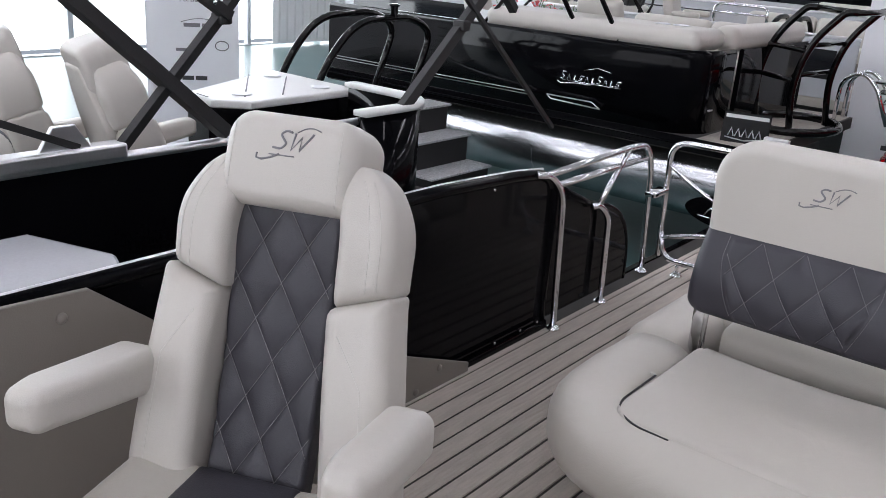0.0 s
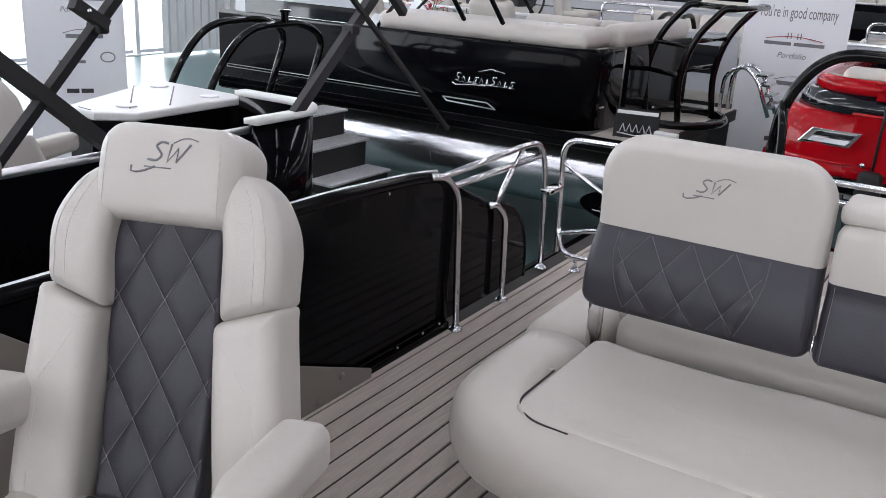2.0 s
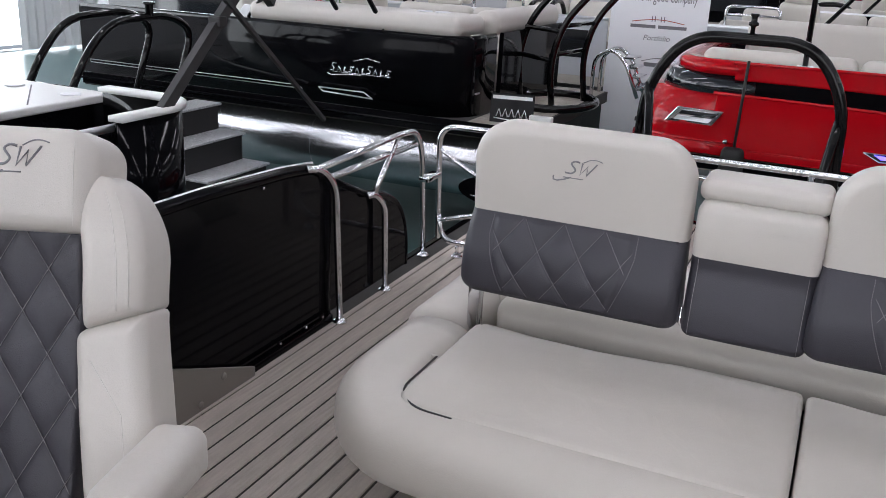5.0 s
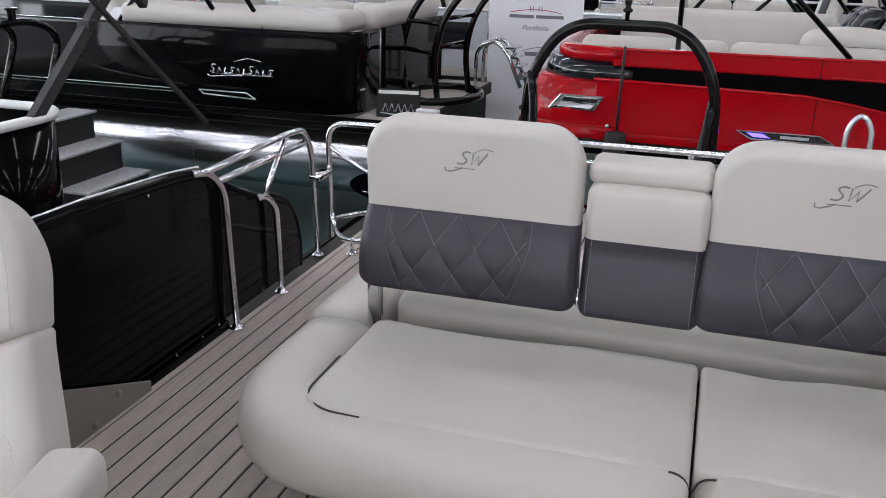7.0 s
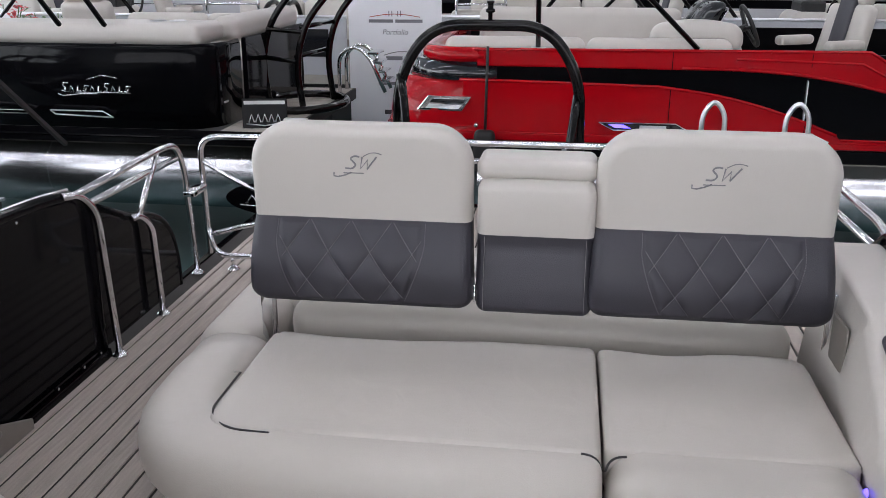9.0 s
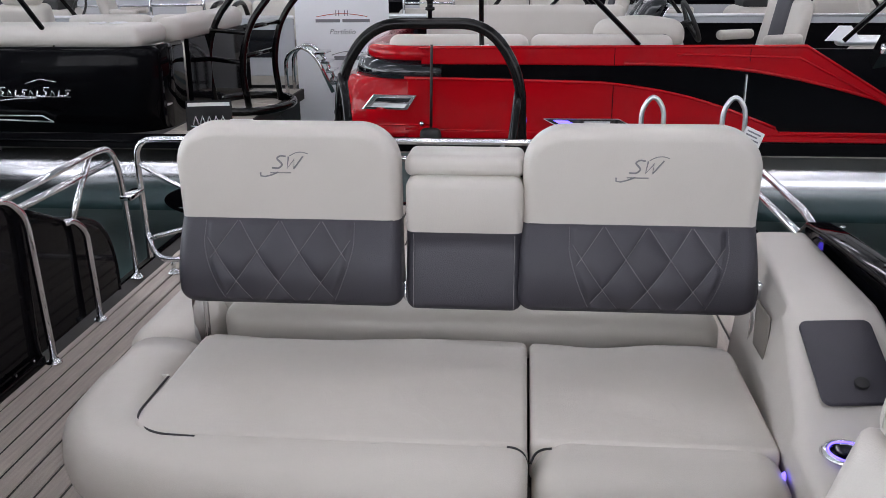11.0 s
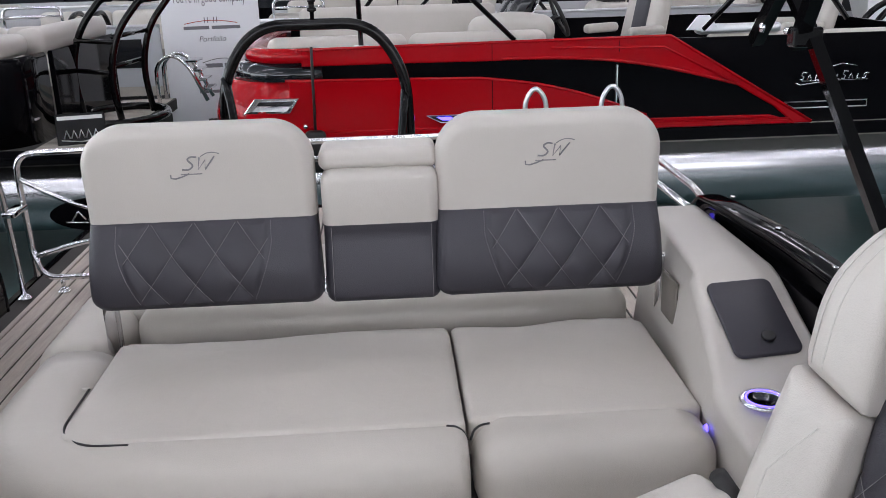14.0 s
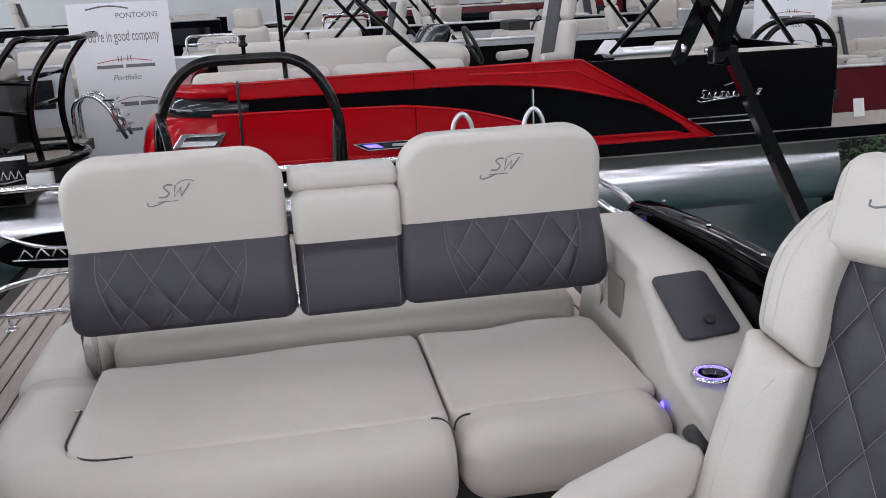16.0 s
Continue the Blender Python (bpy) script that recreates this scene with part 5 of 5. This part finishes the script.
# ---------------------------------------------------------------- banners
def banner(x, y, turn, label):
    t = thing("roll_up_banner", label, "banner", "roll-up banners")
    part("sheet", box(-0.48, 0.48, -0.008, 0.008, 0.08, 2.35, 0.002), BANNER, t, smooth=False)
    part("base", rbox(1.0, 0.22, 0.09, 0.03, 3, 3, lambda a, b, c: (a, b, c + 0.045)), SATIN, t)
    part("pole", tube([(0, 0.03, 0.05), (0, 0.03, 2.36)], 0.012, 8), SATIN, t)
    cu = bpy.data.curves.new("slogan", "FONT")
    cu.body, cu.size, cu.align_x, cu.extrude = "You're in good company", 0.105, "CENTER", 0.0008
    cu.materials.append(INKGREY)
    tx = new("slogan", cu)
    tx.parent, tx.matrix_local = t, pose(0, -0.0095, 1.98, 90) @ Matrix.Diagonal((0.69, 1.45, 1, 1))
    cu2 = bpy.data.curves.new("caption", "FONT")
    cu2.body, cu2.size, cu2.align_x, cu2.extrude, cu2.shear = "Portfolio", 0.075, "CENTER", 0.0008, 0.25
    cu2.materials.append(INKGREY)
    tx2 = new("caption", cu2)
    tx2.parent, tx2.matrix_local = t, pose(0, -0.0095, 1.60, 90)
    def bar(w, h, z, m, x=0.0, nm="text_bar"):
        part(nm, box(x - w / 2, x + w / 2, -0.0105, -0.0085, z - h / 2, z + h / 2), m, t, smooth=False)
    bar(0.25, 0.032, 1.735, INKGREY, -0.145)
    bar(0.28, 0.032, 1.735, INKGREY, 0.145)
    part("emblem", tube([(-0.26 + 0.52 * k / 14, -0.0095, 1.775 + 0.03 * math.sin(math.pi * k / 14)) for k in range(15)], 0.004, 5), INKRED, t)
    for bx in (-0.06, -0.03, 0.03, 0.06):
        bar(0.008, 0.055, 1.81, INKGREY, bx)
    bar(0.17, 0.04, 1.36, INKGREY, -0.01)
    bar(0.17, 0.04, 1.36, INKGREY, 0.18)
    part("emblem", tube([(-0.12 + 0.4 * k / 14, -0.0095, 1.39 + 0.04 * math.sin(math.pi * k / 14)) for k in range(15)], 0.004, 5), INKGREY, t)
    bar(0.26, 0.03, 1.10, INKGREY, -0.05)
    part("emblem", tube([(0.30 + 0.07 * math.cos(a), -0.0095, 1.15 + 0.05 * math.sin(a)) for a in [2 * math.pi * k / 20 for k in range(20)]], 0.006, 5, True), INKGREY, t)
    bar(0.12, 0.045, 0.80, INKDARK, -0.06)
    bar(0.12, 0.045, 0.80, INKDARK, 0.08)
    cu3 = bpy.data.curves.new("heading", "FONT")
    cu3.body, cu3.size, cu3.align_x, cu3.extrude = "PONTOONS", 0.072, "CENTER", 0.0008
    cu3.materials.append(INKGREY)
    tx3 = new("heading", cu3)
    tx3.parent, tx3.matrix_local = t, pose(0.17, -0.0095, 2.20, 90)
    part("emblem", tube([(-0.3 + 0.4 * k / 14, -0.0095, 2.29 + 0.03 * math.sin(math.pi * k / 14)) for k in range(15)], 0.008, 5), INKGREY, t)
    t.matrix_world = pose(x, y, HALL_Z, 0, 0, turn)
    return t


banner(-1.65, 8.75, 4, "tall white roll-up banner with grey print")
banner(-8.0, 5.4, 55, "tall white roll-up banner with grey print by the glazing")
banner(6.6, 10.5, -30, "tall white roll-up banner with grey print among the boats")


# ---------------------------------------------------------------- further boats down the hall
def far_boat(x0, x1, y, z, hull, label, deep=2.3, panels=3):
    t = thing("pontoon_boat", label, "pontoon boat", "boats down the hall")
    part("deck", box(x0, x1, y, y + deep, z - 0.1, z), PALEDECK, t, smooth=False)
    part("side_wall", box(x0, x1, y, y + 0.03, z, z + 0.62, 0.005), hull, t, smooth=False)
    for k in range(panels):
        w = (x1 - x0 - 0.5) / 3
        part("dark_panel", box(x0 + 0.2 + k * (w + 0.05), x0 + 0.2 + k * (w + 0.05) + w, y - 0.012, y - 0.002, z + 0.20, z + 0.50, 0.004), SCREEN, t, smooth=False)
    part("far_wall", box(x0, x1, y + deep - 0.03, y + deep, z, z + 0.62, 0.005), hull, t, smooth=False)
    part("top_rail", tube([(x0, y + 0.015, z + 0.63), (x1, y + 0.015, z + 0.63)], 0.02, 8), SATIN, t)
    part("canopy_strut", tube([(x0 + 1.2, y + 0.05, z + 0.63), (x0 + 2.2, y + 0.05, z + 1.9)], 0.022, 8), TUBEBLACK, t)
    part("canopy_strut", tube([(x0 + 2.4, y + 0.05, z + 0.63), (x0 + 1.3, y + 0.05, z + 1.9)], 0.022, 8), TUBEBLACK, t)
    part("stand", box(x0 + 0.3, x1 - 0.3, y + 0.4, y + deep - 0.4, HALL_Z, z - 0.1), MATTBLACK, t, smooth=False)
    sofa("boat_sofa", x0 + 0.2, x0 + 2.2, y + 0.45, 1, "cream vinyl boat sofa down the hall", z, 0.70)
    sofa("boat_sofa", x0 + 0.2, x0 + 2.4, y + deep - 0.42, -1, "cream vinyl boat sofa down the hall", z, 0.74)
    sofa("boat_sofa", x1 - 2.0, x1 - 0.2, y + deep - 0.42, -1, "cream vinyl boat sofa down the hall", z, 0.70)
    far_chair(x0 + 3.3, y + 1.2, z, 80, True, "cream helm chair down the hall")
    return t


far_boat(-1.4, 5.0, 9.6, 0.15, GREYGEL, "pale grey pontoon boat down the hall")
far_boat(-9.6, -2.3, 9.3, 0.15, GREYGEL, "pale grey pontoon boat down the hall")
far_boat(5.95, 12.4, 8.4, -0.30, DARKRED, "dark red pontoon boat down the hall", panels=0)
far_boat(-1.0, 5.6, 13.2, 0.2, BLACK, "black pontoon boat far down the hall")
far_boat(6.4, 13.0, 13.6, 0.2, GREYGEL, "pale pontoon boat far down the hall")
far_boat(-9.4, -2.6, 13.2, 0.2, GREYGEL, "pale pontoon boat far down the hall")
far_boat(-14.6, -8.0, 0.2, 0.1, BLACK, "black pontoon boat towards the glazing", 2.3)

far_boat(-8.2, -1.2, 17.0, 0.35, BLACK, "black pontoon boat at the back of the hall")
far_boat(0.0, 6.8, 17.2, 0.35, DARKRED, "dark red pontoon boat at the back of the hall")
far_boat(7.6, 14.4, 17.4, 0.35, BLACK, "black pontoon boat at the back of the hall")

# starboard canopy strut
sf = thing("bimini_frame", "black square canopy strut on the starboard rail", "canopy frame", "canopy frames")
BX = SX + 0.05
part("strut", tube([(BX, 1.060, 0.720), (BX, 1.185, 0.835), (BX, 1.595, 1.200), (BX, 2.25, 1.665)], 0.021, 4), TUBEBLACK, sf, smooth=False)
part("strut", tube([(BX - 0.03, 1.615, 1.175), (BX - 0.03, 1.36, 1.62)], 0.024, 4), TUBEBLACK, sf, smooth=False)
part("folded_strut", tube([(BX - 0.03, 1.875, 1.165), (BX - 0.03, 1.70, 1.345)], 0.024, 4), TUBEBLACK, sf, smooth=False)
part("joint", box(BX - 0.055, BX + 0.02, 1.575, 1.625, 1.175, 1.225, 0.008), TUBEBLACK, sf, smooth=False)
bolt = part("bolt", lathe([(0.0, 0.0), (0.009, 0.0), (0.009, 0.007), (0.0, 0.009)], 12, (0, 0, 0)), CHROME, sf, "bright steel bolt")
bolt.matrix_local = pose(BX - 0.056, 1.615, 1.215, 0, -90, 0)
part("bolt", lathe([(0.001, 0.01), (0.012, 0.008), (0.014, 0)], 12), CHROME, sf).matrix_world = pose(BX - 0.05, 1.78, 1.21, 0, -90, 0)

card2 = thing("price_card", "white printed card with a blue tag by the handrail", "card")
part("sheet", slab([(-0.055, -0.07), (0.055, -0.07), (0.055, 0.07), (-0.055, 0.07)], 0.004, lambda u, v, w: (u, w, v)), WHITE, card2, smooth=False)
for k in range(5):
    part("text_bar", box(-0.042, 0.038 - 0.015 * (k % 2), -0.003, -0.0005, 0.045 - 0.02 * k, 0.053 - 0.02 * k), INKGREY, card2, smooth=False)
part("tag", rbox(0.09, 0.02, 0.05, 0.009, 2, 2, lambda x, y, z: (x + 0.04, y, z - 0.08)), NAVY, card2, "dark blue tag")
card2.matrix_world = pose(1.46, 4.40, 0.45, -20, 25, 0)
part("stem", tube([(1.46, 4.405, 0.34), (1.46, 4.42, -0.02)], 0.006, 6), SATIN, card2).matrix_parent_inverse = card2.matrix_world.inverted()


# small things aboard the far boats
def tow_arch(x, y, z, w, turn, label):
    t = thing("tow_bar", label, "tow bar")
    for o in (0.0, 0.30):
        part("arch", tube(fillet([(-w / 2, o, 0), (-w / 2 + 0.05, o * 0.9, 0.42), (-w / 2 + 0.28, o * 0.8, 0.72), (w / 2 - 0.2, o * 0.8, 0.74), (w / 2, o * 0.9, 0.55), (w / 2 + 0.02, o, 0)], 0.2), 0.03, 10), TUBEBLACK, t)
    part("cross_bar", tube([(-w / 2 + 0.06, 0, 0.40), (-w / 2 + 0.06, 0.28, 0.40)], 0.022, 8), TUBEBLACK, t)
    part("cross_bar", tube([(w / 2 - 0.0, 0, 0.50), (w / 2 - 0.0, 0.28, 0.50)], 0.022, 8), TUBEBLACK, t)
    t.matrix_world = pose(x, y, z, 0, 0, turn)
    return t


def canopy(x, y, z, span, label):
    t = thing("bimini_frame", label, "canopy frame", "canopy frames")
    for a, b in (((0, 0), (span * 0.75, 1.15)), ((span * 0.7, 0.05), (span * 0.1, 1.15)), ((span, 0.0), (span * 0.35, 1.25))):
        part("strut", tube([(a[0], 0, a[1]), (b[0], 0, b[1])], 0.020, 8), TUBEBLACK, t)
    part("knuckle", box(span * 0.36, span * 0.44, -0.03, 0.03, 0.50, 0.60, 0.01), MATTBLACK, t, smooth=False)
    part("bracket", slab([(-0.12, 0), (0.12, 0), (0.04, 0.10), (-0.04, 0.10)], 0.02, lambda u, v, w: (u, -0.01 + w, v), 0.004), SATIN, t, "bright mounting bracket", False)
    t.matrix_world = pose(x, y, z)
    return t


def outboard_console(x, y, z, label):
    t = thing("helm_console", label, "console", "far helm consoles")
    part("body", rbox(0.6, 0.8, 0.66, 0.13, 3, 5, lambda a, b, c: (a * (1 - 0.35 * (c + 0.3)), b, c + 0.33)), CREAM, t)
    part("dash", box(-0.12, 0.16, -0.26, 0.26, 0.64, 0.78, 0.03), MATTBLACK, t, "black instrument dash", False)
    part("steering_wheel", tube([(0.30 + 0.05 * math.sin(a), 0.16 * math.cos(a), 0.66 + 0.15 * math.sin(a)) for a in [2 * math.pi * k / 20 for k in range(20)]], 0.016, 6, True), MATTBLACK, t, "black steering wheel")
    t.matrix_world = pose(x, y, z)
    return t


dock = tagged(link_bm("display_platform", join(box(4.6, 5.70, 7.96, 8.38, 0.05, 0.15, 0.02), box(4.9, 5.5, 8.0, 8.3, HALL_Z, 0.06)), MATTBLACK, False), "black display platform beyond the red boat", "platform")
tow_arch(5.16, 8.0, 0.15, 0.95, 0, "black tube tow arch beyond the red boat")
tow_arch(7.4, 13.75, 0.2, 0.95, 0, "black tube tow arch down the hall")
tow_arch(-3.2, 10.2, 0.15, 0.9, 90, "black tube tow arch down the hall")
tow_arch(-0.3, 13.4, 0.2, 0.9, 0, "black tube tow arch down the hall")
canopy(2.35, BY + 0.06, 0.86, 1.5, "folded black canopy frame on the red boat")
canopy(-5.6, 8.1, DZ + 0.64, 1.5, "folded black canopy frame on the black boat")
canopy(-4.5, BY + 0.1, TOPZ, 1.3, "folded black canopy frame on the black boat")
canopy(0.4, 9.65, 0.78, 1.5, "folded black canopy frame down the hall")
canopy(3.0, 9.65, 0.78, 1.4, "folded black canopy frame down the hall")
canopy(6.6, 8.45, 0.33, 1.5, "folded black canopy frame down the hall")
canopy(0.6, 13.25, 0.83, 1.6, "folded black canopy frame far down the hall")
outboard_console(2.9, 10.9, 0.15, "cream helm console down the hall")
outboard_console(-5.6, 10.5, 0.15, "cream helm console down the hall")
outboard_console(7.6, 9.5, -0.30, "cream helm console down the hall")
far_chair(1.2, 10.7, 0.15, -70, True, "cream helm chair with charcoal stripe down the hall")
far_chair(4.4, 10.9, 0.15, 60, False, "cream bow chair down the hall")
far_chair(7.0, 9.8, -0.30, 40, True, "cream helm chair with charcoal stripe down the hall")
far_chair(5.2, 14.6, 0.2, 20, True, "cream helm chair far down the hall")
far_chair(-5.0, 10.9, 0.15, 100, False, "cream helm chair down the hall")

run = thing("white_runabout", "white moulded runabout on display down the hall", "boat", "boats down the hall")
part("hull", rbox(3.4, 1.7, 0.75, 0.2, 4, 6, lambda x, y, z: (x * (1 + 0.15 * z), y * (1 + 0.3 * z), z)), WHITE, run)
part("coaming", tube(fillet([(-1.5, -0.6, 0.39), (1.2, -0.6, 0.39), (1.5, 0, 0.40), (1.2, 0.6, 0.39), (-1.5, 0.6, 0.39)], 0.25), 0.04, 8), CREAM, run, "cream padded coaming")
part("windscreen", slab([(0.2, 0.38), (0.9, 0.38), (0.75, 0.62), (0.35, 0.66)], 1.0, lambda u, v, w: (u, -0.5 + w, v), 0.01), SCREEN, run, "smoked windscreen", False)
part("stand", box(-1.2, 1.2, -0.5, 0.5, HALL_Z - 0.45, -0.36), MATTBLACK, run, smooth=False)
run.matrix_world = pose(8.6, 11.8, 0.45)


def plant(x, y, z, r, h, count, material, label, seed):
    """A bushy pot plant: stems and many small bent leaves."""
    rnd = random.Random(seed)
    t = thing("pot_plant", label, "plant")
    part("pot", lathe([(r * 0.42, 0), (r * 0.5, h * 0.28), (r * 0.54, h * 0.28), (r * 0.54, h * 0.32)], 18), MATTBLACK, t, "dark plant pot")
    stems = [tube([(0, 0, h * 0.3), (0.3 * r * math.cos(a), 0.3 * r * math.sin(a), h * 0.6), (0.7 * r * math.cos(a), 0.7 * r * math.sin(a), h * 0.9)], 0.006, 5) for a in [k * 0.9 for k in range(7)]]
    part("stems", join(*stems), GREEN, t)
    bm = bmesh.new()
    for k in range(count):
        a, q = rnd.uniform(0, 6.283), rnd.uniform(0.15, 1.0) ** 0.6
        c = Vector((r * q * math.cos(a), r * q * math.sin(a), h * (0.34 + 0.66 * rnd.random() * (1.1 - 0.4 * q))))
        d = Vector((math.cos(a + rnd.uniform(-1, 1)), math.sin(a + rnd.uniform(-1, 1)), rnd.uniform(-0.5, 0.6))).normalized()
        n = d.cross(Vector((0, 0, 1))).normalized()
        ln, wd = rnd.uniform(0.06, 0.12), rnd.uniform(0.018, 0.034)
        v = [bm.verts.new(p) for p in (c, c + d * ln * 0.45 + n * wd, c + d * ln - Vector((0, 0, 0.02)), c + d * ln * 0.45 - n * wd, c + d * ln * 0.5 + Vector((0, 0, 0.012)))]
        for f in ((0, 1, 4), (1, 2, 4), (2, 3, 4), (3, 0, 4)):
            bm.faces.new([v[i] for i in f])
    tagged(part("leaves", bm, material, t), kind="stuff")
    t.matrix_world = pose(x, y, z)
    return t


plant(5.05, 6.75, HALL_Z, 0.42, 1.0, 420, GREEN, "dark green leafy pot plant standing on the showroom floor", 4)
plant(5.55, 6.35, HALL_Z, 0.36, 0.9, 360, GREEN, "dark green leafy pot plant standing on the showroom floor", 9)
plant(-6.1, 8.75, HALL_Z, 0.45, 2.05, 380, FLOWER, "tall red-leaved pot plant beside the black boat", 12)
plant(-5.5, 8.85, HALL_Z, 0.40, 1.95, 320, GREEN, "tall green pot plant beside the black boat", 15)
plant(-3.75, 3.35, -0.12, 0.22, 0.62, 160, GREEN, "small green pot plant at the stern of the neighbour boat", 21)


def grab_hoop(x, y, z, w, h, label):
    """A bent bright tube rail on a far deck."""
    t = thing("handrail", label, "handrail", "far handrails")
    part("rail", tube(fillet([(-w / 2, 0, 0), (-w / 2, 0, h), (w / 2, 0, h), (w / 2, 0, 0)], 0.08), 0.016, 10), CHROME, t)
    part("lower_rail", tube([(-w / 2, 0, h * 0.6), (w / 2, 0, h * 0.6)], 0.012, 8), CHROME, t)
    t.matrix_world = pose(x, y, z)
    return t


grab_hoop(-0.85, 9.64, 0.78, 0.55, 0.22, "bright bent tube rail on a boat down the hall")
grab_hoop(0.9, 13.24, 0.83, 0.70, 0.22, "bright bent tube rail on a boat down the hall")
grab_hoop(-3.6, 9.34, 0.78, 0.60, 0.22, "bright bent tube rail on a boat down the hall")
far_chair(-0.4, 10.6, 0.15, 160, False, "cream lounge chair down the hall")
far_chair(0.4, 14.4, 0.2, 170, True, "cream helm chair with charcoal stripe far down the hall")
far_chair(2.6, 14.3, 0.2, 200, False, "cream helm chair far down the hall")
far_chair(9.2, 14.6, 0.2, 150, True, "cream helm chair far down the hall")
